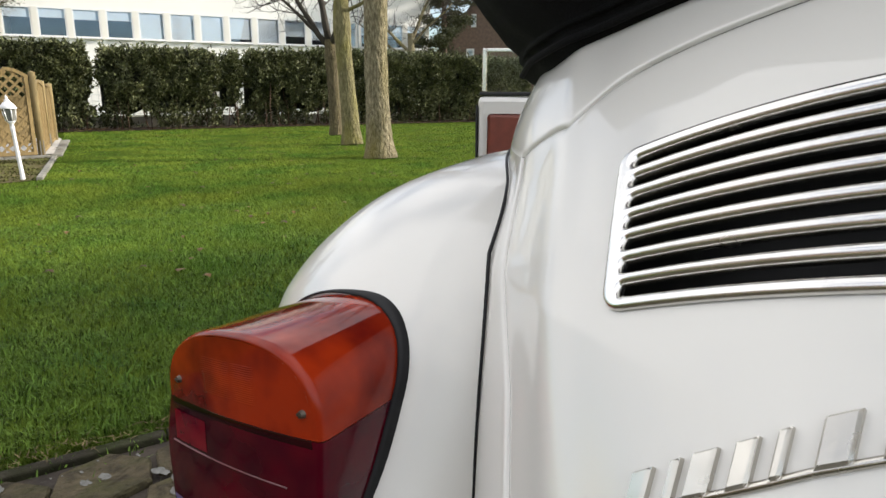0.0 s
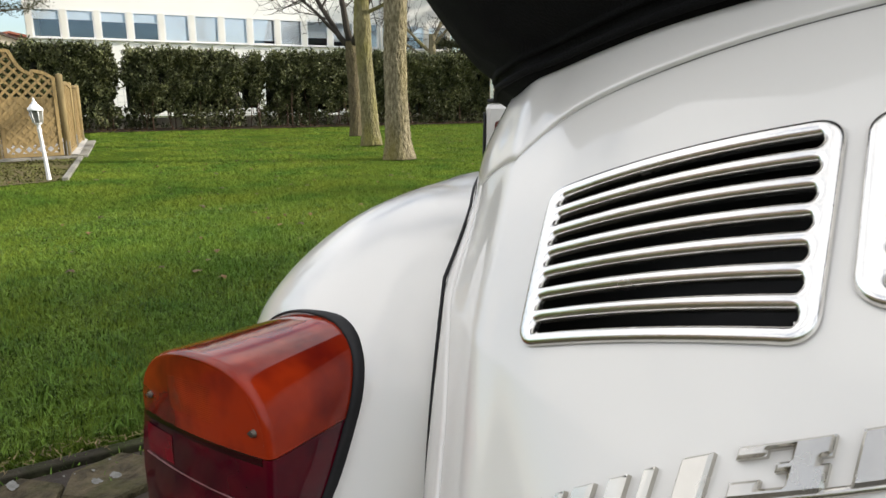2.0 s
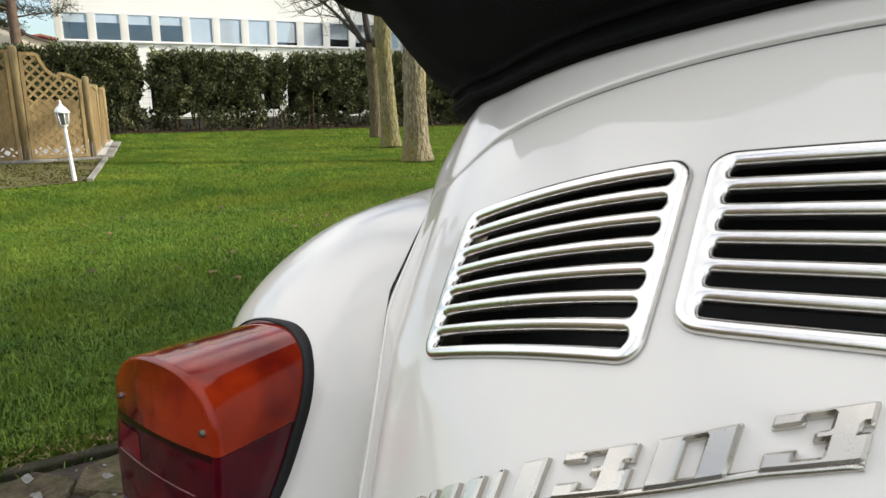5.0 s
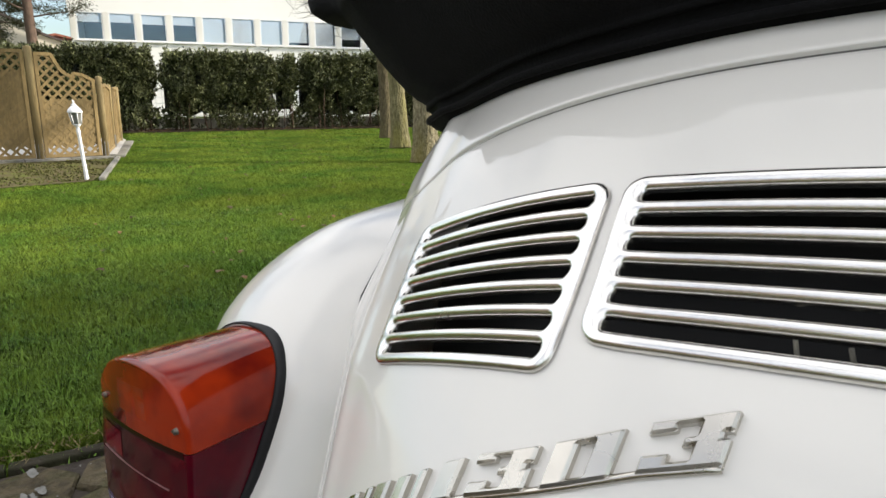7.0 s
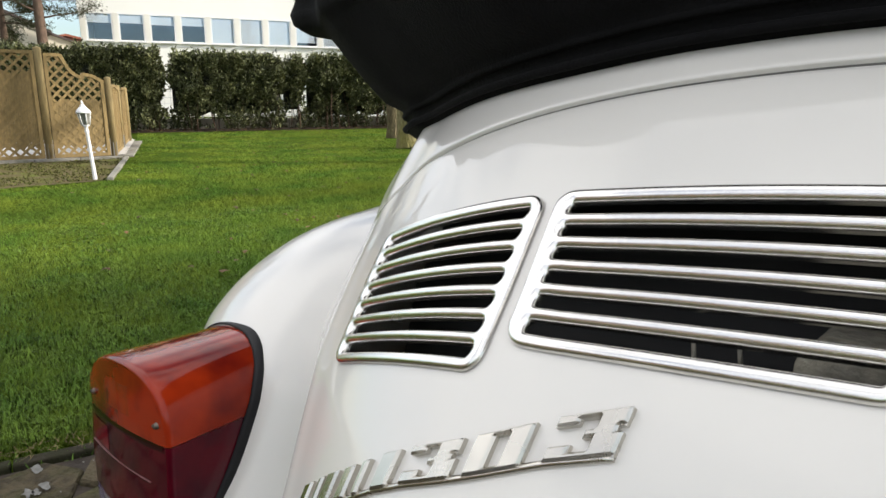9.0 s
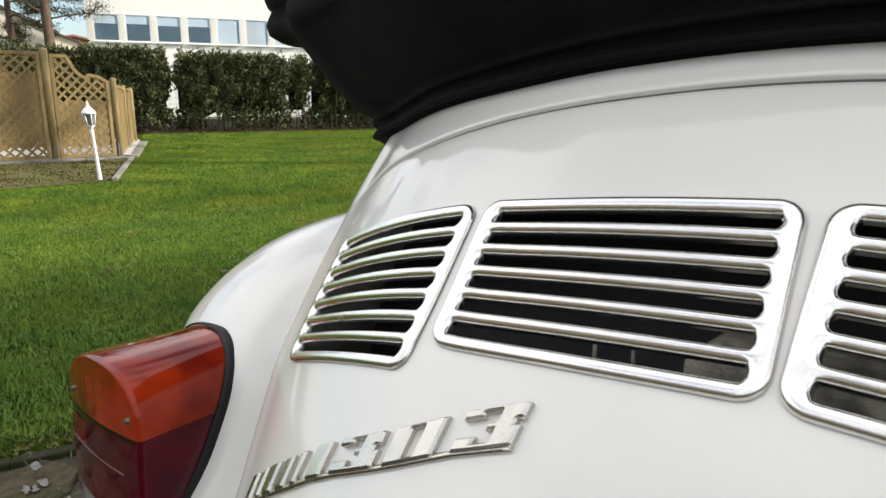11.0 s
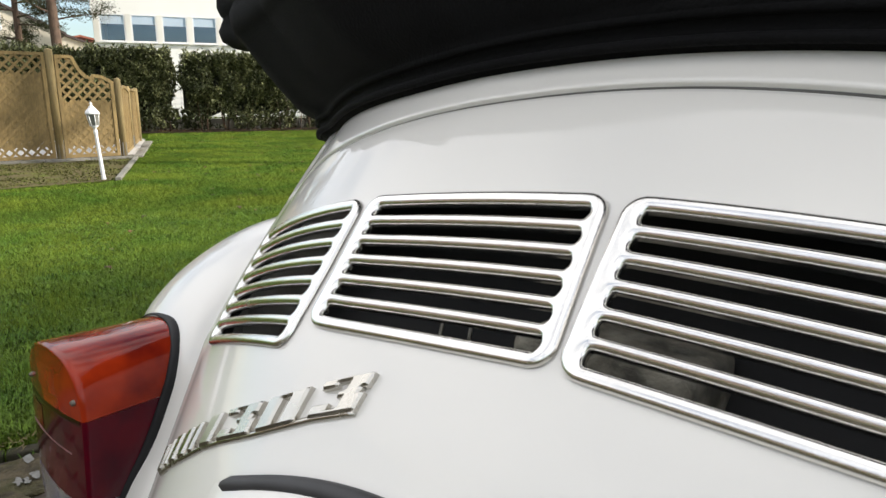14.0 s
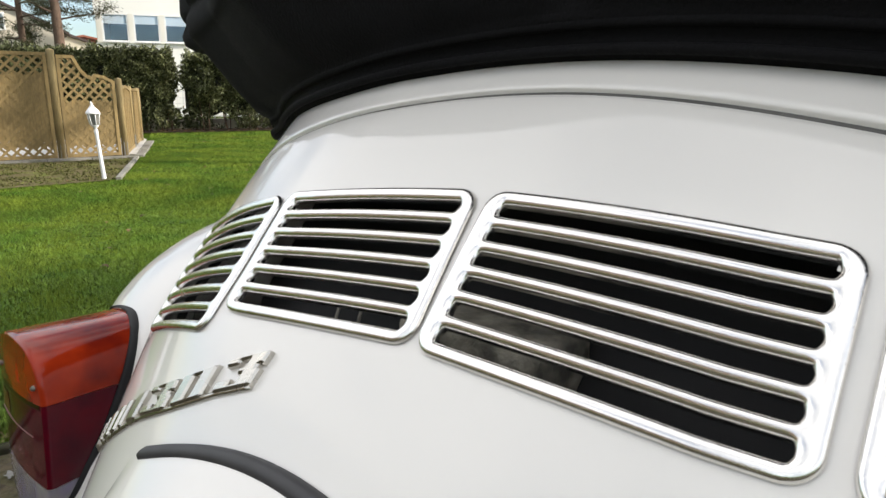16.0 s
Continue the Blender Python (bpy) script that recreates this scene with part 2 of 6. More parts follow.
def glass_material(name, ior, tint):
    m = bpy.data.materials.new(name)
    m.use_nodes = True
    nt = m.node_tree
    nt.nodes.clear()
    out = nt.nodes.new("ShaderNodeOutputMaterial")
    mix = nt.nodes.new("ShaderNodeMixShader")
    clear = nt.nodes.new("ShaderNodeBsdfTransparent")
    clear.inputs[0].default_value = (0.97, 0.98, 0.97, 1)
    gloss = nt.nodes.new("ShaderNodeBsdfGlossy")
    gloss.inputs["Roughness"].default_value = 0.01
    gloss.inputs["Color"].default_value = tint
    fres = nt.nodes.new("ShaderNodeFresnel")
    fres.inputs[0].default_value = ior
    nt.links.new(fres.outputs[0], mix.inputs[0])
    nt.links.new(clear.outputs[0], mix.inputs[1])
    nt.links.new(gloss.outputs[0], mix.inputs[2])
    nt.links.new(mix.outputs[0], out.inputs[0])
    return m


# bluish gloss tint paints blue sky into the panes' reflections
PANE = glass_material("window_glass", 2.15, (0.66, 0.80, 1.0, 1))
CARGLASS = glass_material("car_glass", 1.22, (1, 1, 1, 1))


# ---------------------------------------------------------------- mesh helpers
def mesh_object(name, verts, faces, material, parent=None, label="", smooth=True):
    me = bpy.data.meshes.new(name)
    me.from_pydata([tuple(v) for v in verts], [], faces)
    me.materials.append(material)
    if smooth:
        me.polygons.foreach_set("use_smooth", [True] * len(me.polygons))
    me.update()
    ob = new(name, me)
    if parent:
        ob.parent = parent
    return tagged(ob, label) if label else ob


def part(name, bm, material, parent=None, label="", smooth=False):
    bmesh.ops.recalc_face_normals(bm, faces=bm.faces)
    me = bpy.data.meshes.new(name)
    bm.to_mesh(me)
    bm.free()
    me.materials.append(material)
    if smooth:
        me.polygons.foreach_set("use_smooth", [True] * len(me.polygons))
    ob = new(name, me)
    if parent:
        ob.parent = parent
    return tagged(ob, label) if label else ob


def thing(name, label, category, group="", kind="", at=(0, 0, 0)):
    ob = new(name)
    ob.location = at
    ob.empty_display_size = 0.1
    return tagged(ob, label, category, group, kind)


def subgroup(name, label, parent):
    ob = new(name)
    ob.empty_display_size = 0.05
    ob.parent = parent
    return tagged(ob, label)


def grid_faces(n, m, wrap=False):
    faces = []
    for i in range(n - 1):
        for j in range(m - 1 if not wrap else m):
            k = (j + 1) % m
            faces.append((i * m + j, i * m + k, (i + 1) * m + k, (i + 1) * m + j))
    return faces


def box(bm, x0, x1, y0, y1, z0, z1, turn=None, bevel=0.0):
    made = bmesh.ops.create_cube(bm, size=1)["verts"]
    m = Matrix.Translation(((x0 + x1) / 2, (y0 + y1) / 2, (z0 + z1) / 2)) @ Matrix.Diagonal((x1 - x0, y1 - y0, z1 - z0, 1))
    bmesh.ops.transform(bm, matrix=(turn @ m) if turn else m, verts=made)
    if bevel:
        edges = list({e for v in made for e in v.link_edges})
        bmesh.ops.bevel(bm, geom=edges, offset=bevel, segments=2, affect="EDGES", profile=0.5)
    return made


def tube_data(points, radii, sides=8, close=True):
    verts, faces = [], []
    pts = [Vector(p) for p in points]
    up = Vector((0.3, 0.2, 1)).normalized()
    for i, p in enumerate(pts):
        d = (pts[min(i + 1, len(pts) - 1)] - pts[max(i - 1, 0)]).normalized()
        a = d.cross(up)
        a = a.normalized() if a.length > 1e-4 else d.orthogonal().normalized()
        b = d.cross(a).normalized()
        r = radii[i] if hasattr(radii, "__len__") else radii
        for k in range(sides):
            t = 2 * math.pi * k / sides
            verts.append(p + r * (math.cos(t) * a + math.sin(t) * b))
    for i in range(len(pts) - 1):
        for k in range(sides):
            q = (k + 1) % sides
            faces.append((i * sides + k, i * sides + q, (i + 1) * sides + q, (i + 1) * sides + k))
    if close:
        faces.append(tuple(range(sides))[::-1])
        faces.append(tuple((len(pts) - 1) * sides + k for k in range(sides)))
    return verts, faces


def tube(name, points, radii, material, parent=None, sides=8, label=""):
    v, f = tube_data(points, radii, sides)
    return mesh_object(name, v, f, material, parent, label)


def smoothstep(a, b, x):
    t = min(1.0, max(0.0, (x - a) / (b - a)))
    return t * t * (3 - 2 * t)


# ---------------------------------------------------------------- the car
car = thing("convertible_car", "cream-white vintage convertible with folded black hood on stone paving", "car")


def spine(z):
    d = z - 1.093
    return -0.09 + 0.93 * d + 0.75 * d * d


def bow(x):
    x = abs(x)
    if x > 0.56:
        return 0.335 + 2.05 * (x - 0.56) + 6.0 * (x - 0.56) ** 2
    return max(0.0, -0.794 * x**2 + 7.274 * x**3 - 9.887 * x**4 + 9.049 * x**6)


def crease(x, z):
    return 0.388 + 0.57 * (z - 1.041)


def tail(x, z):
    """The rear of the body: how far forward its skin lies at x, z."""
    narrow = 1.0 + 3.5 * min(0.22, max(0.0, 0.95 - z))
    ridge = 0.0032 * math.exp(-(((abs(x) - crease(x, z)) / 0.017) ** 2)) - 0.0012 * math.exp(-(((abs(x) - crease(x, z) - 0.035) / 0.02) ** 2))
    turn = 3.2 * max(0.0, min(abs(x), 0.47) - 0.395) ** 2 * smoothstep(1.03, 0.96, z)
    belly = 0.0085 * math.exp(-((x / 0.20) ** 2)) * smoothstep(1.045, 0.99, z)
    belly += 0.010 * smoothstep(0.37, 0.45, abs(x)) * smoothstep(1.00, 1.05, z)
    return spine(z) + bow(x) * narrow - ridge + turn - belly


def tail_normal(x, z):
    e = 0.002
    dx = (tail(x + e, z) - tail(x - e, z)) / (2 * e)
    dz = (tail(x, z + e) - tail(x, z - e)) / (2 * e)
    return Vector((dx, -1.0, dz)).normalized()


def on_tail(x, z, out=0.0):
    return Vector((x, tail(x, z), z)) + tail_normal(x, z) * out


LID_SIDE = [(0.40, 0.235), (0.60, 0.265), (0.80, 0.315), (0.85, 0.332), (0.896, 0.357), (0.93, 0.383), (0.972, 0.412), (1.0155, 0.442)]


def lid_edge(z):
    for (z0, x0), (z1, x1) in zip(LID_SIDE, LID_SIDE[1:]):
        if z <= z1:
            return x0 + (x1 - x0) * max(0.0, z - z0) / (z1 - z0)
    return LID_SIDE[-1][1]


LID_TOP = np.polyfit([x * x for x in (0.0, 0.035, 0.065, 0.092, 0.12, 0.147, 0.173, 0.2, 0.242, 0.268, 0.30, 0.336, 0.362, 0.376, 0.3875)],
                     [1.1445, 1.1440, 1.1425, 1.1400, 1.1362, 1.1320, 1.1268, 1.1215, 1.1112, 1.1040, 1.0938, 1.0785, 1.0650, 1.0555, 1.0420], 5).tolist()


def lid_top(x):
    """The lid's upper edge: an arch that breaks at the body's crease and runs out flatter."""
    x = abs(x)
    if x > 0.3875:
        d = x - 0.3875
        return 1.0420 - 0.20 * d - 5.2 * d * d
    q, arch = x * x, 0.0
    for c in LID_TOP:
        arch = arch * q + c
    return arch


def hood_line(x):
    x = abs(x)
    return max(1.161 - 0.52 * x * x + 0.85 * x**4 + 0.0045 * smoothstep(0.18, 0.32, x) * smoothstep(0.50, 0.40, x), 1.087)


# corners of the four louvre banks: top-left, top-right, bottom-right, bottom-left as x, z
BANKS = [([(-0.3220, 1.0300), (-0.1730, 1.0775), (-0.1610, 1.0015), (-0.2960, 0.9605)], 7, 0.0048, 0.0036),
         ([(-0.1665, 1.0795), (-0.0085, 1.0965), (0.0015, 1.0315), (-0.1550, 1.0150)], 6, 0.0018, 0.0004),
         ([(-0.0015, 1.0970), (0.1620, 1.0945), (0.1680, 1.0330), (0.0035, 1.0310)], 6, 0.0018, 0.0004),
         ([(0.1690, 1.0955), (0.3220, 1.0550), (0.2980, 0.9850), (0.1750, 1.0325)], 7, 0.0048, 0.0036)]


def bank_point(q, u, v, rise=(0.0, 0.0)):
    top = (q[0][0] + (q[1][0] - q[0][0]) * u, q[0][1] + (q[1][1] - q[0][1]) * u)
    low = (q[3][0] + (q[2][0] - q[3][0]) * u, q[3][1] + (q[2][1] - q[3][1]) * u)
    arch = 4 * u * (1 - u) * (rise[0] * (1 - v) + rise[1] * v)
    return top[0] + (low[0] - top[0]) * v, top[1] + (low[1] - top[1]) * v + arch


def inside_bank(x, z, margin):
    for q, _, rise_top, rise_low in BANKS:
        f = min(1.0, max(0.0, (x - q[0][0]) / (q[1][0] - q[0][0])))
        zz = z - 2 * f * (1 - f) * (rise_top + rise_low)
        # signed side of each edge, clockwise quad
        ok = True
        for k in range(4):
            (ax, az), (bx, bz) = q[k], q[(k + 1) % 4]
            ln = math.hypot(bx - ax, bz - az)
            side = ((bx - ax) * (zz - az) - (bz - az) * (x - ax)) / ln
            if side > -margin:
                ok = False
                break
        if ok and min(math.hypot(x - a, zz - b) for a, b in q) > 0.010:
            return True
    return False


def build_lid():
    cols = 261
    levels = list(np.linspace(0.0, 0.70, 40)) + list(np.linspace(0.70, 1.0, 110))[1:]
    verts, faces = [], []
    for b in levels:
        for i in range(cols):
            a = -1 + 2 * i / (cols - 1)
            x = a * 0.442
            for _ in range(24):
                z = 0.42 + (lid_top(x) - 0.42) * b
                x = a * lid_edge(z)
            roll = max(0.0, abs(a) - 0.985) / 0.015
            rim = max(roll, max(0.0, b - 0.990) / 0.010)
            verts.append(on_tail(x, z, -0.0011 * rim * rim))
    n, m = len(levels), cols
    for i in range(n - 1):
        for j in range(m - 1):
            c = (verts[i * m + j] + verts[(i + 1) * m + j + 1]) / 2
            if not inside_bank(c.x, c.z, 0.003):
                faces.append((i * m + j, i * m + j + 1, (i + 1) * m + j + 1, (i + 1) * m + j))
    # folded-in lips along the sides and the top
    def lip(ids):
        start = len(verts)
        for k in ids:
            verts.append(verts[k] - tail_normal(verts[k].x, verts[k].z) * 0.016)
        for t in range(len(ids) - 1):
            faces.append((ids[t], ids[t + 1], start + t + 1, start + t))
    lip([i * m for i in range(n)])
    lip([i * m + m - 1 for i in range(n)])
    lip([(n - 1) * m + j for j in range(m)])
    return mesh_object("engine_lid", verts, faces, PAINT, car, "cream-white engine lid with four chrome louvre banks")


lid = build_lid()
# added grey strip under the lid gap, painting the gap's shade
gap_line = [on_tail(-lid_edge(z) - 0.0012, z, -0.0070) for z in np.linspace(0.45, 1.012, 40)]
gap_line += [on_tail(x, lid_top(x) + 0.0016, -0.0070) for x in np.linspace(-0.440, 0.440, 90)]
gap_line += [on_tail(lid_edge(z) + 0.0012, z, -0.0070) for z in np.linspace(1.012, 0.45, 40)]
tube("lid_seal", gap_line, 0.0045, GAPSHADE, lid, 8, "grey strip painting the shade in the gap round the lid")


def build_rear_panel():
    verts, faces = [], []

    def sheet(rows):
        start, n, m = len(verts), len(rows), len(rows[0])
        for r in rows:
            verts.extend(r)
        faces.extend(tuple(start + k for k in f) for f in grid_faces(n, m))

    gap = 0.0026
    for s in (-1, 1):
        rows = []
        for z in np.linspace(0.42, 1.0155, 60):
            row = []
            for k, u in enumerate([-1] + list(np.linspace(0, 1, 26))):
                x = lid_edge(z) + gap + (0.62 - lid_edge(z) - gap) * max(0.0, u) ** 1.2
                row.append(on_tail(s * x, z, -0.016 if u < 0 else (-0.0006 if u == 0 else 0)))
            rows.append(row)
        sheet(rows)
    rows = []
    for v in [-1] + list(np.linspace(0, 1, 22)):
        row = []
        for i in range(481):
            x = -0.62 + 1.24 * i / 480
            low = (lid_top(x) if abs(x) < 0.442 else 1.0155) + (gap * (1 - 0.6 * smoothstep(0.34, 0.39, abs(x))) if abs(x) < 0.446 else 0.0)
            z = low + (hood_line(x) + 0.02 - low) * max(0.0, v)
            row.append(on_tail(x, z, -0.016 if v < 0 and abs(x) < 0.446 else (-0.0006 if v == 0 and abs(x) < 0.446 else 0)))
        rows.append(row)
    sheet(rows)
    return mesh_object("rear_panel", verts, faces, PAINT, car, "cream-white rear bodywork")


build_rear_panel()


def build_side(s, doorway):
    """Quarter panel, sill and cowl of one side."""
    spans = [(None, 0.98), (0.98, 1.95), (1.95, 2.35)]
    for n, (y0, y1) in enumerate(spans):
        if n == 1 and doorway:
            zs = np.linspace(0.40, 0.50, 3)
        else:
            zs = np.linspace(0.40, 1.09, 16)
        rows = []
        for z in zs:
            start = tail(0.62, z) if y0 is None else y0
            row = []
            for k in range(9):
                y = start + (y1 - start) * k / 8
                x = 0.62 + 0.075 * smoothstep(0.2, 1.0, y) * (1 - 0.25 * smoothstep(0.7, 1.1, z)) - 0.05 * smoothstep(1.7, 2.4, y)
                row.append(Vector((s * x, y, z)))
            rows.append(row)
        ob = mesh_object(("quarter_panel", "side_panel", "cowl_panel")[n], [v for r in rows for v in r], grid_faces(len(rows), 9), PAINT, car)
        ob.modifiers.new("thick", "SOLIDIFY").thickness = 0.012


build_side(-1, True)
build_side(1, False)

# inside of the engine bay, seen through the slots; a near-black sheet paints its shade
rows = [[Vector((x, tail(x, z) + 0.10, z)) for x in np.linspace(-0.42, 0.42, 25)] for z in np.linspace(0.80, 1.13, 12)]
mesh_object("bay_liner", [v for r in rows for v in r], grid_faces(12, 25), BAYSHADE, car, "near-black sheet standing for the shade in the engine bay")
bm = bmesh.new()
box(bm, -0.044, 0.044, -0.116, -0.06, 0.99, 1.031, bevel=0.006)
part("air_shroud", bm, BAYGREY, car, "dusty grey engine shroud behind the louvres", True)
for x in (-0.075, -0.056):
    tube("ignition_lead", [(x + 0.004, -0.130, 1.014), (x, -0.133, 1.022), (x - 0.004, -0.126, 1.030)], 0.0010, BAYGREY, car, 6)


# louvre trims: each rail between two slots is one slat
def build_bank(q, count, *rise):
    width = math.hypot(q[1][0] - q[0][0], q[1][1] - q[0][1])
    y_drop = tail(*q[0]) - tail(*q[3])
    height = math.sqrt((q[0][0] - q[3][0]) ** 2 + (q[0][1] - q[3][1]) ** 2 + y_drop**2)
    rail_top, rail_low, side = 0.0075, 0.0075, 0.0105
    pitch = (height - rail_top - rail_low + 0.0066) / count
    slot_h = pitch - 0.0066
    slots = []
    for k in range(count):
        v0 = rail_top + k * pitch
        slots.append((side, width - side + 0.002, v0 + 0.02 * slot_h, v0 + slot_h * 1.06))
    corner = 0.0115

    def bar_height(u, v):
        """Each bar is a half round between the slot above it and the slot below."""
        lift, sink = 1.0, 0.0
        for u0, u1, v0, v1 in slots:
            r = (v1 - v0) / 2
            e = r * 0.5
            cu, mid = min(max(u, u0 + e), u1 - e), (v0 + v1) / 2
            far = math.hypot((u - cu) * (2.0 if abs(u - cu) < e else 1.0) + (0.0 if abs(u - cu) < e else math.copysign(e, u - cu)), v - mid)
            d = max(0.0, far - r)
            up = (mid - v) / far if far > 1e-9 else 0.0
            f = min(1.0, d / (0.0036 + 0.0004 * max(0.0, up) - 0.0004 * max(0.0, -up)))
            lift *= math.sqrt(max(0.0, 1 - (1 - f) ** 2))
            sink += 0.0005 * max(0.0, up) * (1 - f)
        return lift, sink

    def rim_distance(u, v):
        du, dv = min(u, width - u), min(v, height - v)
        if du < corner and dv < corner:
            return corner - math.hypot(corner - du, corner - dv)
        return min(du, dv)

    def rounded(u, v):
        for cu, su in ((corner, -1), (width - corner, 1)):
            for cv, sv in ((corner, -1), (height - corner, 1)):
                if (u - cu) * su > 0 and (v - cv) * sv > 0:
                    far = math.hypot(u - cu, v - cv)
                    if far > corner:
                        u, v = cu + (u - cu) * corner / far, cv + (v - cv) * corner / far
        return u, v

    def place(u, v):
        e = max(0.0, rim_distance(u, v))
        lift, sink = bar_height(u, v)
        lift *= math.sqrt(max(0.0, 1 - (1 - min(e / 0.0030, 1)) ** 2))
        x, z = bank_point(q, u / width, v / height, rise)
        return on_tail(x, z, 0.0010 - sink + 0.0030 * lift)

    steps = (0.0, 0.05, 0.13, 0.25, 0.42, 0.60, 0.76, 0.88, 0.95, 1.0)
    rings = len(steps)
    # where each point of a rounded slot end goes on the cell's rim: share of the side, then metres in from the corner
    ends = [(0.0, 0), (0.22, 0), (0.42, 0), (0.60, 0), (0.76, 0), (0.88, 0), (1.0, 0), (1.0, 0.0008), (1.0, 0.0020), (1.0, 0.0034), (1.0, 0.0060), (1.0, 0.0095), (1.0, None)]
    rails = [([], []) for _ in range(count + 1)]
    for k, (u0, u1, v0, v1) in enumerate(slots):
        r, mid = (v1 - v0) / 2, (v0 + v1) / 2
        e = r * 0.5
        c_top = 0.0 if k == 0 else (slots[k - 1][3] + v0) / 2
        c_low = height if k == count - 1 else (v1 + slots[k + 1][2]) / 2
        for half, (target, edge) in enumerate(((k, c_top), (k + 1, c_low))):
            sign = -1 if half == 0 else 1
            path = []
            for t in np.linspace(0, math.pi / 2, 13):
                path.append((u0 + e - e * math.cos(t), mid + sign * r * math.sin(t)))
            for w in np.linspace(0, 1, 30)[1:-1]:
                path.append((u0 + e + (u1 - u0 - 2 * e) * w, mid + sign * r))
            for t in np.linspace(math.pi / 2, 0, 13):
                path.append((u1 - e + e * math.cos(t), mid + sign * r * math.sin(t)))
            rim = []
            for n, (u, v) in enumerate(path):
                if n <= 12:
                    f, inset = ends[n]
                    p = (u0 + r if inset is None else inset, mid + (edge - mid) * f)
                elif n >= len(path) - 13:
                    f, inset = ends[len(path) - 1 - n]
                    p = (u1 - r if inset is None else width - inset, mid + (edge - mid) * f)
                else:
                    p = (u, edge)
                rim.append(rounded(*p))
            verts, faces = rails[target]
            start = len(verts)
            for (u, v), (pu, pv) in zip(path, rim):
                x, z = bank_point(q, u / width, v / height, rise)
                for depth in (-0.0016, -0.0004):
                    verts.append(on_tail(x, z, depth))
                for n in range(rings):
                    f = steps[n]
                    verts.append(place(u + (pu - u) * f, v + (pv - v) * f))
            m = rings + 2
            for i in range(len(path) - 1):
                for j in range(m - 1):
                    f = (start + i * m + j, start + i * m + j + 1, start + (i + 1) * m + j + 1, start + (i + 1) * m + j)
                    faces.append(f if half == 0 else f[::-1])
    for verts, faces in rails:
        bm = bmesh.new()
        made = [bm.verts.new(v) for v in verts]
        for f in faces:
            bm.faces.new([made[k] for k in f])
        bmesh.ops.remove_doubles(bm, verts=bm.verts, dist=0.00004)
        part("louvre_slat", bm, CHROME, lid, "", True)


for bank in BANKS:
    build_bank(*bank)


# number-plate lamp hump with its rubber seal, on the lid below the louvres
def hump_top(x):
    return 0.977 - 1.5 * x * x


rows = []
for v in np.linspace(0, 1, 18):
    row = []
    for i in range(41):
        x = -0.152 + 0.304 * i / 40
        zt = hump_top(x)
        z = zt - v * 0.16
        side = math.sqrt(max(0.0, 1 - (x / 0.155) ** 4))
        row.append(on_tail(x, z, 0.004 + 0.034 * math.sin(min(1.0, v * 1.6) * math.pi / 2) * side))
    rows.append(row)
mesh_object("plate_lamp_housing", [v for r in rows for v in r], grid_faces(18, 41), PAINT, lid, "cream-white number-plate lamp hump")
verts, faces, ring = [], [], []
for i in range(61):
    x = -0.155 + 0.310 * i / 60
    taper = min(1.0, (1 - abs(x) / 0.157) * 9)
    z = hump_top(x)
    for dz, out in ((0.0030, 0.0), (0.0022, 0.004), (0.0, 0.006), (-0.003, 0.0062), (-0.005, 0.004), (-0.0055, 0.0)):
        verts.append(on_tail(x, z + dz * max(0.15, taper), out * max(0.1, taper) + 0.001))
faces = grid_faces(61, 6)
mesh_object("rubber_seal", verts, faces, SEAL, lid, "dark grey rubber seal over the lamp hump")


# model badge: slanting bars and the figures 1303 on the lid
def badge_point(u, v, out):
    """u: 0..1 along the badge, v: metres up from its foot."""
    x = -0.255 + 0.174 * u
    head = float(np.interp(x, [-0.255, -0.2328, -0.2116, -0.193, -0.1755, -0.1489, -0.1265, -0.1084, -0.0825], [0.9145, 0.9313, 0.9453, 0.9577, 0.9675, 0.9803, 0.9915, 1.0003, 1.0108]))
    return on_tail(x, head - BH + v, out + 0.0010)


badge = subgroup("model_badge", "chrome model badge on the engine lid", car)
BH = 0.0152


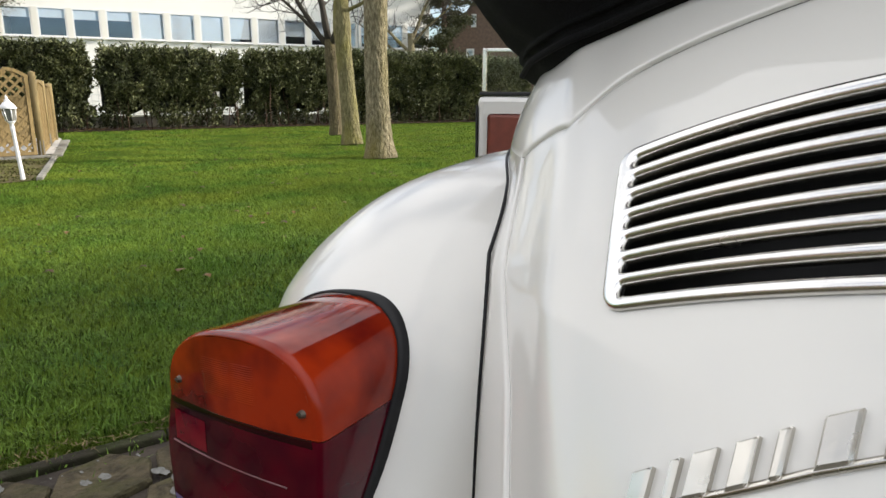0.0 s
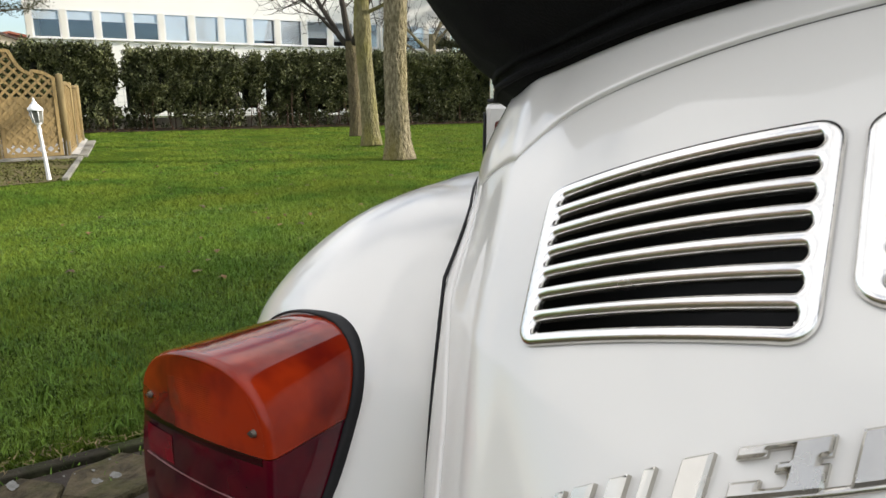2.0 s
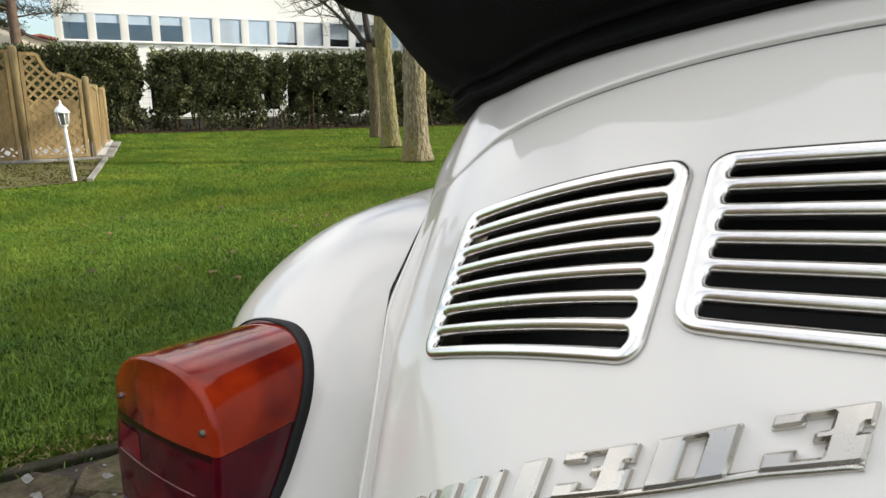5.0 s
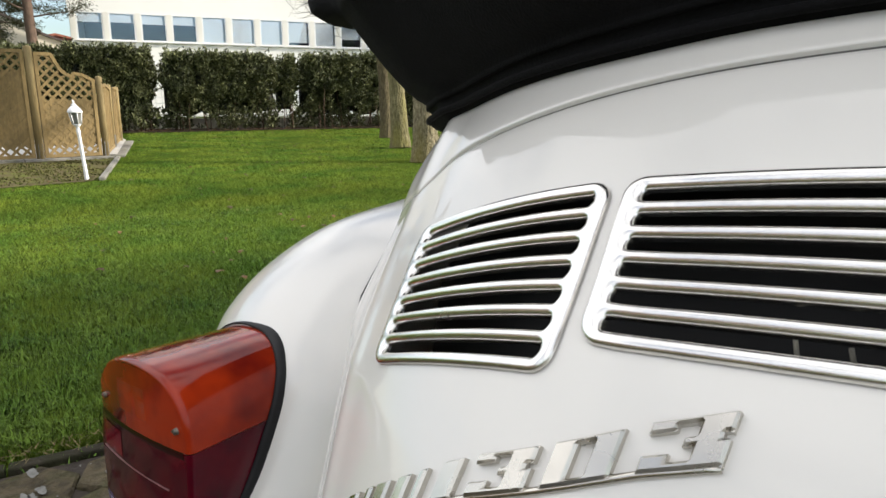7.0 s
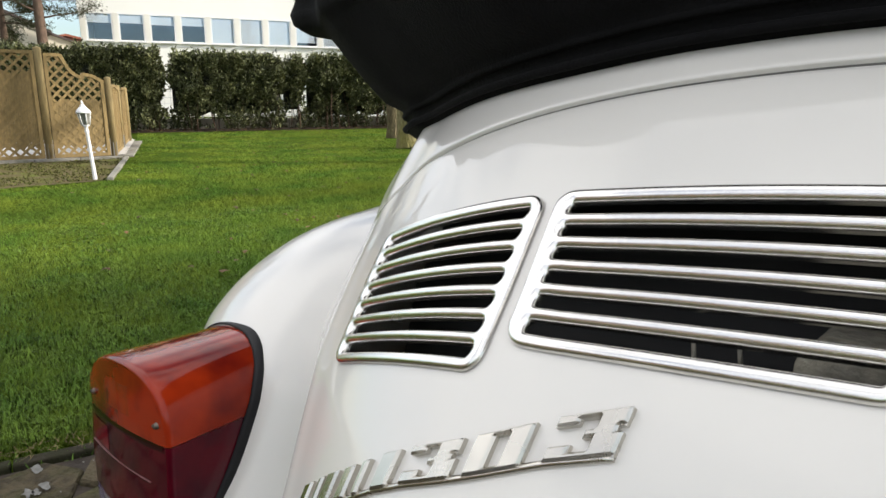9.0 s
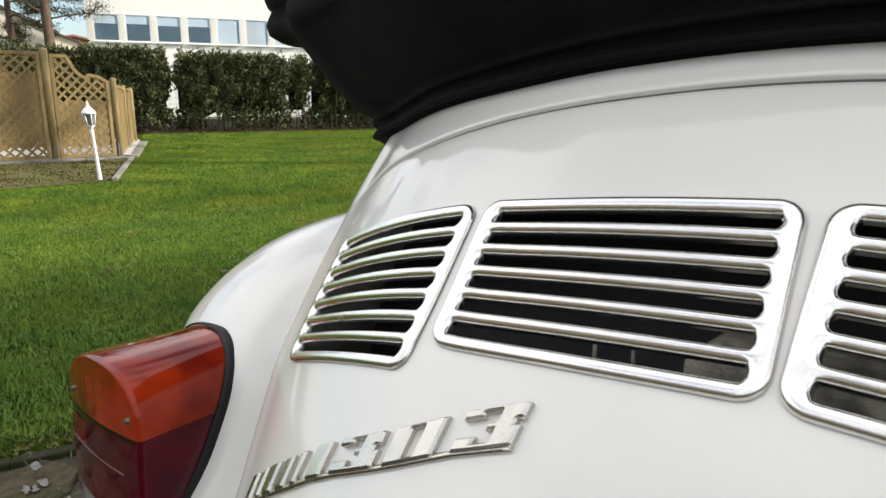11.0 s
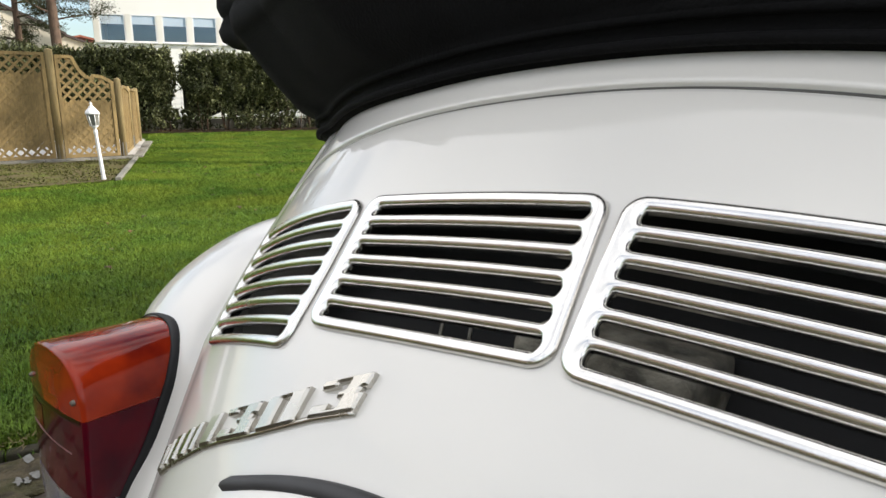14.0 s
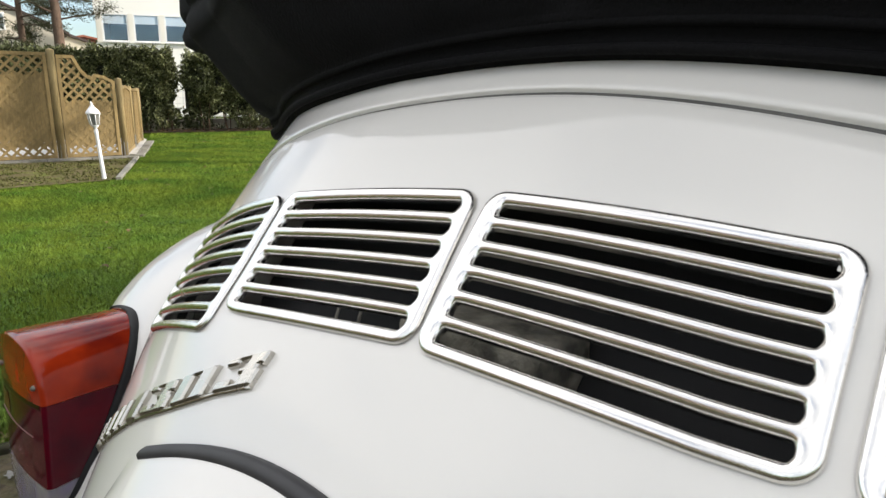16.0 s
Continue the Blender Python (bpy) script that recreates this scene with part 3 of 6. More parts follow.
def stroke_mesh(name, quads, parent, label=""):
    """A raised chrome figure, the union of upright blocks in (u, v) with v in badge heights; its rim is chamfered."""
    cu, cv = 0.006, 0.065
    us = sorted({round(p[0] + o, 5) for q in quads for p in q for o in (-cu, 0.0, cu)})
    vs = sorted({round(p[1] + o, 5) for q in quads for p in q for o in (-cv, 0.0, cv)})
    us = sorted(set(us) | {(a + b) / 2 for a, b in zip(us, us[1:]) if b - a > 0.02})
    vs = sorted(set(vs) | {a + (b - a) * k / 4 for a, b in zip(vs, vs[1:]) if b - a > 0.2 for k in (1, 2, 3)})

    def filled(u, v):
        return any(q[0][0] <= u <= q[1][0] and q[0][1] <= v <= q[2][1] for q in quads)

    def cell(i, j):
        if not (0 <= i < len(us) - 1 and 0 <= j < len(vs) - 1):
            return False
        return filled((us[i] + us[i + 1]) / 2, (vs[j] + vs[j + 1]) / 2)

    verts, faces, top, low = [], [], {}, {}

    def corner(i, j):
        if (i, j) not in top:
            inner = all(cell(i + a, j + b) for a in (-1, 0) for b in (-1, 0))
            top[i, j] = len(verts)
            verts.append(badge_point(us[i], vs[j] * BH, 0.0034 if inner else 0.0019))
        return top[i, j]

    def foot(i, j):
        if (i, j) not in low:
            low[i, j] = len(verts)
            verts.append(badge_point(us[i], vs[j] * BH, -0.003))
        return low[i, j]

    for i in range(len(us) - 1):
        for j in range(len(vs) - 1):
            if not cell(i, j):
                continue
            faces.append((corner(i, j), corner(i + 1, j), corner(i + 1, j + 1), corner(i, j + 1)))
            for other, p, q in (((i - 1, j), (i, j + 1), (i, j)), ((i + 1, j), (i + 1, j), (i + 1, j + 1)), ((i, j - 1), (i, j), (i + 1, j)), ((i, j + 1), (i + 1, j + 1), (i, j + 1))):
                if not cell(*other):
                    faces.append((corner(*q), corner(*p), foot(*p), foot(*q)))
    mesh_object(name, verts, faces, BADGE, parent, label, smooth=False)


def rect(u0, u1, v0, v1):
    return [(u0, v0), (u1, v0), (u1, v1), (u0, v1)]


def three(u, w):
    """A blocky 3: heavy right side notched at the waist, serifs at both left ends."""
    return [rect(u, u + w * 0.33, 0.76, 1.0), rect(u + w * 0.20, u + w, 0.88, 1.0), rect(u + w * 0.60, u + w, 0.62, 1.0),
            rect(u + w * 0.46, u + w * 0.90, 0.44, 0.62), rect(u + w * 0.60, u + w, 0.0, 0.50), rect(u, u + w, 0.0, 0.17), rect(u, u + w * 0.33, 0.0, 0.34)]


for u0, u1 in ((0.0, 0.043), (0.083, 0.103), (0.127, 0.175), (0.210, 0.250), (0.283, 0.305)):
    stroke_mesh("slanted_bar", [rect(u0, u1, 0.0, 1.0)], badge)
stroke_mesh("figure", [rect(0.356, 0.414, 0.0, 1.0)], badge, "chrome figure 1")
stroke_mesh("figure", three(0.457, 0.155), badge, "chrome figure 3")
stroke_mesh("figure", [rect(0.650, 0.792, 0.0, 0.13), rect(0.650, 0.792, 0.87, 1.0), rect(0.650, 0.702, 0.0, 1.0), rect(0.738, 0.792, 0.0, 1.0)], badge, "chrome figure 0")
stroke_mesh("figure", three(0.842, 0.155), badge, "chrome figure 3")
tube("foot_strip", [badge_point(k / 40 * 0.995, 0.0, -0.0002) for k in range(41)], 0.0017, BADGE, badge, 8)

# rear wings
WING = [(0.92, 0.42), (0.90, 0.55), (0.84, 0.70), (0.72, 0.84), (0.56, 0.94), (0.38, 1.000), (0.18, 1.012), (0.12, 1.009), (0.05, 0.999), (0.0, 0.983),
        (-0.05, 0.956), (-0.09, 0.922), (-0.112, 0.891), (-0.126, 0.860), (-0.148, 0.815), (-0.180, 0.765), (-0.215, 0.70), (-0.245, 0.62), (-0.26, 0.52), (-0.255, 0.42)]


def wing_curve():
    pts = [Vector((0, y, z)) for y, z in WING]
    out = []
    for i in range(len(pts) - 1):
        p0, p1, p2, p3 = pts[max(i - 1, 0)], pts[i], pts[i + 1], pts[min(i + 2, len(pts) - 1)]
        for k in range(6):
            t = k / 6
            out.append(0.5 * (2 * p1 + (p2 - p0) * t + (2 * p0 - 5 * p1 + 4 * p2 - p3) * t * t + (3 * p1 - p0 - 3 * p2 + p3) * t**3))
    out.append(pts[-1])
    return out


WCURVE = wing_curve()


def wing_drop(x):
    x = abs(x)
    if x < 0.455:
        return 20.0 * (0.455 - x) ** 2
    if x <= 0.50:
        return 0.0
    return 0.28 * (1 - math.sqrt(max(0.0, 1 - (min(x, 0.7849) - 0.50) ** 2 / 0.285**2)))


def wing_frame(i):
    d = (WCURVE[min(i + 1, len(WCURVE) - 1)] - WCURVE[max(i - 1, 0)]).normalized()
    return Vector((0, -d.z, d.y))            # inward


def wing_inner(i):
    """x at which the wing meets the body."""
    p = WCURVE[i]
    if p.y > 0.30:
        return 0.60
    lo, hi = 0.30, 0.62
    for _ in range(30):
        mid = (lo + hi) / 2
        w = p + wing_frame(i) * wing_drop(mid)
        if tail(mid, w.z) < w.y:
            lo = mid
        else:
            hi = mid
    return lo


def build_wing(s):
    verts, n = [], len(WCURVE)
    m = 30
    for i in range(n):
        inward = wing_frame(i)
        x0 = wing_inner(i) - 0.004
        for k in range(m):
            t = k / (m - 1)
            x = x0 + (0.7849 - x0) * (1 - (1 - t) ** 2.2)
            p = WCURVE[i] + inward * wing_drop(x)
            verts.append(Vector((s * x, p.y, p.z)))
    faces = grid_faces(n, m)
    if s > 0:
        faces = [f[::-1] for f in faces]
    wing = mesh_object("rear_wing", verts, faces, PAINT, car, "cream-white rear wing")
    line, rad = [], []
    for i in range(n):
        x = wing_inner(i)
        p = WCURVE[i] + wing_frame(i) * (wing_drop(x) + 0.0008)
        if p.y > 0.5:
            continue
        line.append(Vector((s * (x + 0.002), p.y, p.z)))
    tube("wing_beading", line, 0.0016, RUBBER, car, 8, "black rubber beading between wing and body")
    return wing


build_wing(-1)
build_wing(1)


# tail lamps
def wing_y(x, z):
    """The wing's rear skin at x, z."""
    best = None
    for i in range(48, len(WCURVE)):
        p = WCURVE[i] + wing_frame(i) * wing_drop(x)
        q = WCURVE[i - 1] + wing_frame(i - 1) * wing_drop(x)
        if min(p.z, q.z) <= z <= max(p.z, q.z):
            f = (z - q.z) / (p.z - q.z)
            return q.y + (p.y - q.y) * f
    return 0.05


LAMP_C = (-0.5335, 0.8495)        # middle of the line between amber and red
TILT = radians(7.0)


def lamp_xz(u, v):
    return LAMP_C[0] + u * math.cos(TILT) - v * math.sin(TILT) * 0.6, LAMP_C[1] + u * math.sin(TILT) + v


def lamp_outline(grow=0.0):
    """Points (u, v) once round the lens, from the right end of the dividing line upwards."""
    w = 0.0872 + grow
    wl = w + 0.0075              # the outer side reaches farther
    pts = []
    for t in np.linspace(0, math.pi, 33):
        c, sn = math.cos(t), math.sin(t)
        pts.append((w * (abs(c) ** 0.85) + 0.006 * sn if c > 0 else -wl * (abs(c) ** 0.92) + 0.006 * sn, (0.0605 + grow) * (abs(sn) ** 0.80)))
    for t in np.linspace(0, 1, 9)[1:]:
        pts.append((-wl - 0.014 * math.sin(t * math.pi * 0.70), -0.070 * t))
    for t in np.linspace(math.pi, 2 * math.pi, 25)[1:]:
        c, sn = math.cos(t), math.sin(t)
        pts.append(((w - 0.004) * (abs(c) ** 0.7) if c > 0 else -(wl + 0.0113) * (abs(c) ** 0.7), -0.070 + (0.062 + grow) * -(abs(sn) ** 0.8)))
    for t in np.linspace(1, 0, 9)[1:-1]:
        pts.append((w - 0.004 * t, -0.070 * t))
    return pts


def face_y(u, v):
    return -0.207 + 0.02 * (u / 0.09) ** 2 * 0.25 - 0.05 * max(0.0, -v) + 0.10 * max(0.0, v - 0.03) ** 1.0 * 0.6


def taper(u):
    """the lens grows narrower on its inner side towards the wing"""
    return 1.0 - 0.125 * smoothstep(0.0, 0.06, u) + 0.02 * smoothstep(0.0, -0.06, u)


def build_lamp(s):
    lamp = subgroup("tail_lamp", "amber and red tail lamp in black rubber gasket", car)
    sx = 1 if s < 0 else -1

    def p3(u, v, y):
        x, z = lamp_xz(u, v)
        return Vector((sx * x, y, z))

    def shell(name, keep_lo, keep_hi, material, label):
        """The part of the lens whose v lies in a range: its face and its flanks."""
        verts, faces = [], []
        rough, outline = lamp_outline(), []
        for k, (u, v) in enumerate(rough):
            outline.append((u, v))
            nu, nv = rough[(k + 1) % len(rough)]
            for cut in (keep_lo, keep_hi):
                if (v - cut) * (nv - cut) < -1e-12:
                    f = (cut - v) / (nv - v)
                    outline.append((u + (nu - u) * f, cut))
        # flank strips
        n = len(outline)
        for k in range(n):
            (u0, v0), (u1, v1) = outline[k], outline[(k + 1) % n]
            if (v0 + v1) / 2 < keep_lo or (v0 + v1) / 2 > keep_hi:
                continue
            st = len(verts)
            bevel = [(1 - math.sin(a), 1 - math.cos(a)) for a in np.linspace(0, math.pi / 2, 9)]
            steps = len(bevel) + 6
            for u, v in ((u0, v0), (u1, v1)):
                narrow = taper(u)
                x, z = lamp_xz(u * narrow, v)
                back = wing_y(x, z) + 0.004
                fy = face_y(u, v)
                for j in range(steps):
                    inset, deep = bevel[min(j, len(bevel) - 1)]
                    f = max(0.0, (j - len(bevel) + 1) / 6)
                    r = 1.0 - 0.060 * inset
                    x2, z2 = lamp_xz(u * r * (1 + (narrow - 1) * f), v * (r if v > 0 else 1))
                    y2 = fy - 0.0015 + 0.0060 * deep
                    verts.append(Vector((sx * x2, y2 + (back - y2) * f, z2)))
            for j in range(steps - 1):
                f = (st + j, st + j + 1, st + steps + j + 1, st + steps + j)
                faces.append(f)
        # face
        def half_width(v):
            us = [0.0]
            lo_u, hi_u = 0.0, 0.0
            for k in range(n):
                (a, b), (c, d) = outline[k], outline[(k + 1) % n]
                if (b - v) * (d - v) <= 0 and abs(b - d) > 1e-9:
                    t = (v - b) / (d - b)
                    us.append(a + (c - a) * t)
            return min(us), max(us)
        top = max(v for _, v in outline)
        low = min(v for _, v in outline)
        lo, hi = max(keep_lo, low + 0.0004), min(keep_hi, top - 0.0004)
        rows = 22
        st = len(verts)
        cols = 21
        for i in range(rows):
            v = lo + (hi - lo) * (i / (rows - 1))
            a, c = half_width(v)
            for j in range(cols):
                u = a + (c - a) * j / (cols - 1)
                verts.append(p3(u * 0.940, v * (0.940 if v > 0 else 1.0), face_y(u, v) - 0.0015))
        faces.extend(tuple(st + k for k in f) for f in grid_faces(rows, cols))
        ob = mesh_object(name, verts, faces, material, lamp, label)
        bmx = bmesh.new()
        bmx.from_mesh(ob.data)
        bmesh.ops.remove_doubles(bmx, verts=bmx.verts, dist=0.00005)
        bmesh.ops.recalc_face_normals(bmx, faces=bmx.faces)
        bmx.to_mesh(ob.data)
        bmx.free()
        ob.data.polygons.foreach_set("use_smooth", [True] * len(ob.data.polygons))
        return ob

    shell("amber_lens", 0.0, 1.0, AMBER, "amber indicator lens with fine ribs")
    shell("red_lens", -0.083, -0.0006, RED, "dark red lens")
    shell("clear_lens", -1.0, -0.0836, CLEAR, "clear reversing lens")
    # fine ribs behind the amber face
    verts = []
    for i in range(41):
        v = 0.012 + 0.030 * i / 40
        for j in range(13):
            u = -0.034 + 0.064 * j / 12
            rim = min(i, 40 - i, j, 12 - j)
            gap = abs(j - 7) < 1
            verts.append(p3(u, v, face_y(u, v) - (0.00142 if rim == 0 else 0.00148 + (0.00022 if i % 2 and 2 < i < 38 and not gap else 0.0))))
    mesh_object("rib_field", verts, grid_faces(41, 13), AMBER, lamp, "fine horizontal ribs", smooth=False)
    # brighter reflector square and the pale moulding line across the red lens
    verts = [p3(u, v, face_y(u, v) - 0.0017) for v in (-0.0095, -0.033) for u in (-0.084, -0.066, -0.050, -0.036)]
    mesh_object("reflex_square", verts, grid_faces(2, 4), BRIGHTRED, lamp, "brighter red reflector square")
    verts = []
    for i in range(19):
        u = -0.090 + 0.145 * i / 18
        for dv, out in ((0.0006, 0.0013), (0, 0.0022), (-0.0006, 0.0013)):
            verts.append(p3(u, -0.036 + dv, face_y(u, -0.036) - out))
    mesh_object("moulding", verts, grid_faces(19, 3), MOULD, lamp)
    verts = []
    for i in range(19):
        u = -0.092 + 0.176 * i / 18
        for dv, out in ((0.0008, 0.0012), (-0.0008, 0.0021), (-0.0058, 0.0017)):
            verts.append(p3(u * 0.945, -0.0006 + dv, face_y(u, 0) - out))
    mesh_object("lens_joint", verts, grid_faces(19, 3), DEEPRED, lamp)
    # reflector inside
    verts = []
    for i in range(12):
        v = -0.12 + 0.165 * i / 11
        for j in range(12):
            u = -0.06 + 0.10 * j / 11
            x, z = lamp_xz(u, v)
            verts.append(Vector((sx * x, min(-0.120, wing_y(x, z) - 0.004) - 0.01, z)))
    mesh_object("reflector", verts, grid_faces(12, 12), REFLECTOR, lamp)
    # gasket lying on the wing
    rim = []
    outline = lamp_outline(0.0025)
    n = len(outline)
    verts = []
    for u, v in outline:
        for grow, lift in ((-0.004, 0.003), (-0.0026, 0.0054), (-0.0006, 0.0062), (0.0015, 0.0052), (0.0026, 0.0026), (0.0030, -0.004)):
            ln = math.hypot(u, v + 0.02) or 1
            slim = 0.30 + 0.70 * smoothstep(-0.03, 0.07, u)
            gu, gv = u * taper(u) + grow * slim * u / ln, v + grow * slim * (v + 0.02) / ln
            x, z = lamp_xz(gu, gv)
            flat_top = 0.45 + 0.55 * smoothstep(0.01, 0.07, u)
            verts.append(Vector((sx * x, wing_y(x, z) - lift * flat_top, z + lift * 0.15 * flat_top)))
    mesh_object("gasket", verts, [(a * 6 + b, a * 6 + b + 1, ((a + 1) % n) * 6 + b + 1, ((a + 1) % n) * 6 + b) for a in range(n) for b in range(5)], RUBBER, lamp, "black rubber gasket")
    # two screws
    for u, v in ((0.0735, 0.0165), (-0.0690, 0.0165)):
        c = p3(u, v, face_y(u, v) - 0.0022)
        bm = bmesh.new()
        bmesh.ops.create_cone(bm, cap_ends=True, segments=18, radius1=0.0029, radius2=0.0022, depth=0.003, matrix=Matrix.Translation(c) @ pose(0, 0, 0, 90, 0, 0))
        box(bm, c.x - 0.0024, c.x + 0.0024, c.y - 0.0022, c.y - 0.001, c.z - 0.0006, c.z + 0.0006)
        part("screw", bm, STEEL, lamp, "slotted steel screw")
    return lamp


build_lamp(-1)
build_lamp(1)


# folded hood: black stack that overhangs the tail
def hood_base(t):
    """t 0 at the middle, 1 at the front end of one side: foot of the stack on the body."""
    if t < 0.60:
        x = 0.484 * (t / 0.60)
        z = hood_line(x)
        return Vector((x, tail(x, z) - 0.016 * smoothstep(0.39, 0.484, x), z))
    y0 = tail(0.484, hood_line(0.484)) - 0.016
    at = [0.60, 0.70, 0.80, 0.90, 1.0]
    return Vector((float(np.interp(t, at, [0.484, 0.540, 0.580, 0.620, 0.65])), float(np.interp(t, at, [y0, 0.165, 0.26, 0.50, 0.98])), hood_line(0.484) - 0.010 * smoothstep(0.60, 0.70, t)))


def hood_lobe(t):
    """the lowest overhanging lobe of the stack"""
    at = [0, 0.06, 0.12, 0.2, 0.28, 0.33, 0.4, 0.5, 0.58, 0.66, 0.75, 0.87, 1]
    return Vector((float(np.interp(t, at, [0, 0.06, 0.12, 0.2, 0.28, 0.33, 0.4, 0.49, 0.545, 0.585, 0.62, 0.65, 0.67])),
                   float(np.interp(t, at, [-0.040, -0.043, -0.054, -0.068, -0.076, -0.058, -0.030, -0.010, 0.025, 0.085, 0.21, 0.45, 0.95])),
                   float(np.interp(t, at, [1.235, 1.234, 1.233, 1.23, 1.223, 1.217, 1.21, 1.20, 1.193, 1.19, 1.188, 1.186, 1.186]))))


def build_hood():
    stations = []
    ts = np.linspace(-1, 1, 161)
    for t in ts:
        s, a = (-1 if t < 0 else 1), abs(t)
        b, l = hood_base(a), hood_lobe(a)
        up = Vector((0, 0, 1))
        c = Vector((0.0, 0.62, 1.25))
        out = Vector((l.x - c.x, l.y - c.y, 0)).normalized()
        sec = [b - out * 0.02 - up * 0.012, b + out * 0.003 + up * 0.003, b + out * 0.005 + up * 0.009, b + out * 0.003 + up * 0.013,
               b + out * 0.006 + up * 0.016, b + out * 0.009 + up * 0.021, b + out * 0.009 + up * 0.025]
        for f in (0.25, 0.5, 0.75, 0.92):
            q = b.lerp(l, f) + up * 0.012 * (1 - f)
            sec.append(q + (out - up * 0.5) * 0.005 * math.sin(f**0.7 * math.pi))
        e = 0.042 * smoothstep(0.57, 0.63, a)
        k = 0.35
        sec += [l + out * e * 0.3, l + up * 0.002 + out * (0.003 + e * 0.72), l + up * 0.009 + out * (0.006 + e * 0.94), l + up * 0.020 + out * (0.007 + e), l + up * 0.034 + out * (0.002 * k + e),
                l + up * 0.037 + out * (0.014 * k + e * 0.97), l + up * 0.046 + out * (0.030 * k + e * 0.93), l + up * 0.10 + out * (0.032 * k + e * 0.85), l + up * 0.16 + out * 0.005,
                l + up * 0.185 - out * 0.06, l + up * 0.20 - out * 0.16, l + up * 0.205 - out * 0.30]
        w = 1 + 0.004 * math.sin(a * 40)
        stations.append([Vector((s * p.x * w, p.y, p.z)) for p in sec])
    m = len(stations[0])
    verts = [v for st in stations for v in st]
    faces = grid_faces(len(stations), m)
    faces.append(tuple(m - 1 + m * i for i in range(len(stations))))
    ob = mesh_object("folded_hood", verts, faces, VINYL, car, "black fabric hood folded down in a stack")
    for lift, r in ((0.006, 0.0030), (0.019, 0.0032)):
        line = []
        for t in ts[::2]:
            s, a = (-1 if t < 0 else 1), abs(t)
            b, l = hood_base(a), hood_lobe(a)
            out = Vector((l.x, l.y - 0.62, 0)).normalized()
            p = b + out * 0.006 + Vector((0, 0, lift))
            line.append(Vector((s * p.x, p.y, p.z)))
        tube("piping", line, r, VINYL, ob, 8)


build_hood()

# open driver's door, hinged at its front edge
HINGE, TIP = Vector((-0.70, 1.95, 0)), Vector((-1.53, 1.48, 0))
along = (TIP - HINGE).normalized()
face = Vector((along.y, -along.x, 0))
if face.y > 0:
    face = -face                        # inner side, towards the rear of the car
door = subgroup("car_door", "open cream-white door with oxblood trim panel", car)
door_turn = Matrix(((along.x, face.x, 0, HINGE.x), (along.y, face.y, 0, HINGE.y), (0, 0, 1, 0), (0, 0, 0, 1)))
LEN = (TIP - HINGE).length + 0.024


def local_box(name, dims, material, label="", bevel=0.004):
    bm = bmesh.new()
    box(bm, *dims, bevel=bevel)
    bmesh.ops.transform(bm, matrix=door_turn, verts=bm.verts)
    return part(name, bm, material, door, label)


local_box("door_shell", (0, LEN, -0.06, 0.0, 0.46, 1.063), PAINT, "cream-white door shell", 0.02)
local_box("trim_panel", (0.06, LEN - 0.036, 0.001, 0.014, 0.50, 1.002), REDTRIM, "oxblood leatherette trim panel", 0.012)
local_box("weather_strip", (0, LEN - 0.005, -0.045, -0.005, 1.064, 1.076), DARKTRIM, "dark weather strip", 0.003)
local_box("edge_seal", (LEN + 0.001, LEN + 0.008, -0.05, -0.006, 0.48, 1.03), DARKTRIM, "", 0.002)
local_box("glass_frame", (LEN - 0.026, LEN - 0.012, -0.030, -0.018, 1.076, 1.222), CHROME, "chrome window frame", 0.002)
local_box("glass_frame", (0.20, LEN - 0.027, -0.030, -0.018, 1.210, 1.222), CHROME, "chrome window frame", 0.002)
local_box("side_glass", (0.20, LEN - 0.028, -0.026, -0.022, 1.076, 1.210), CARGLASS, "half-lowered side glass", 0.0)

# front of the car: cowl, bonnet, front wings, windscreen frame
rows = []
for i in range(15):
    y = 2.30 + 1.20 * i / 14
    w, h = 0.56 * math.cos(i / 14 * 1.15), 1.04 - 0.42 * (i / 14) ** 2.2
    rows.append([Vector((w * math.sin(t), y, 0.42 + (h - 0.42) * max(0.0, math.cos(t)) ** 0.45)) for t in np.linspace(-math.pi / 2, math.pi / 2, 21)])
mesh_object("bonnet", [v for r in rows for v in r], grid_faces(15, 21), PAINT, car, "cream-white front bonnet")
for s in (-1, 1):
    rows = []
    for i in range(17):
        a = math.pi * i / 16
        rows.append([Vector((s * (0.47 + 0.30 * k / 8), 2.75 - 0.52 * math.cos(a) * (1 - 0.15 * (k / 8) ** 3), 0.42 + 0.44 * math.sin(a) * math.sqrt(1 - (k / 8.2) ** 4))) for k in range(9)])
    mesh_object("front_wing", [v for r in rows for v in r], grid_faces(17, 9), PAINT, car, "cream-white front wing")
    tube("windscreen_pillar", [(s * 0.60, 2.22, 1.05), (s * 0.53, 1.98, 1.42)], 0.02, PAINT, car)
tube("windscreen_header", [(-0.53, 1.98, 1.42), (0, 1.94, 1.45), (0.53, 1.98, 1.42)], 0.02, PAINT, car)
mesh_object("windscreen", [(-0.60, 2.22, 1.05), (0.60, 2.22, 1.05), (0.53, 1.98, 1.42), (0, 1.94, 1.45), (-0.53, 1.98, 1.42)], [(0, 1, 2, 3, 4)], CARGLASS, car)
bm = bmesh.new()
box(bm, -0.58, 0.58, 0.25, 2.35, 0.30, 0.36)
part("floor_pan", bm, PAINT_IN, car)
bm = bmesh.new()
box(bm, -0.58, 0.58, 0.34, 0.40, 0.36, 1.05)
part("rear_bulkhead", bm, PAINT_IN, car)


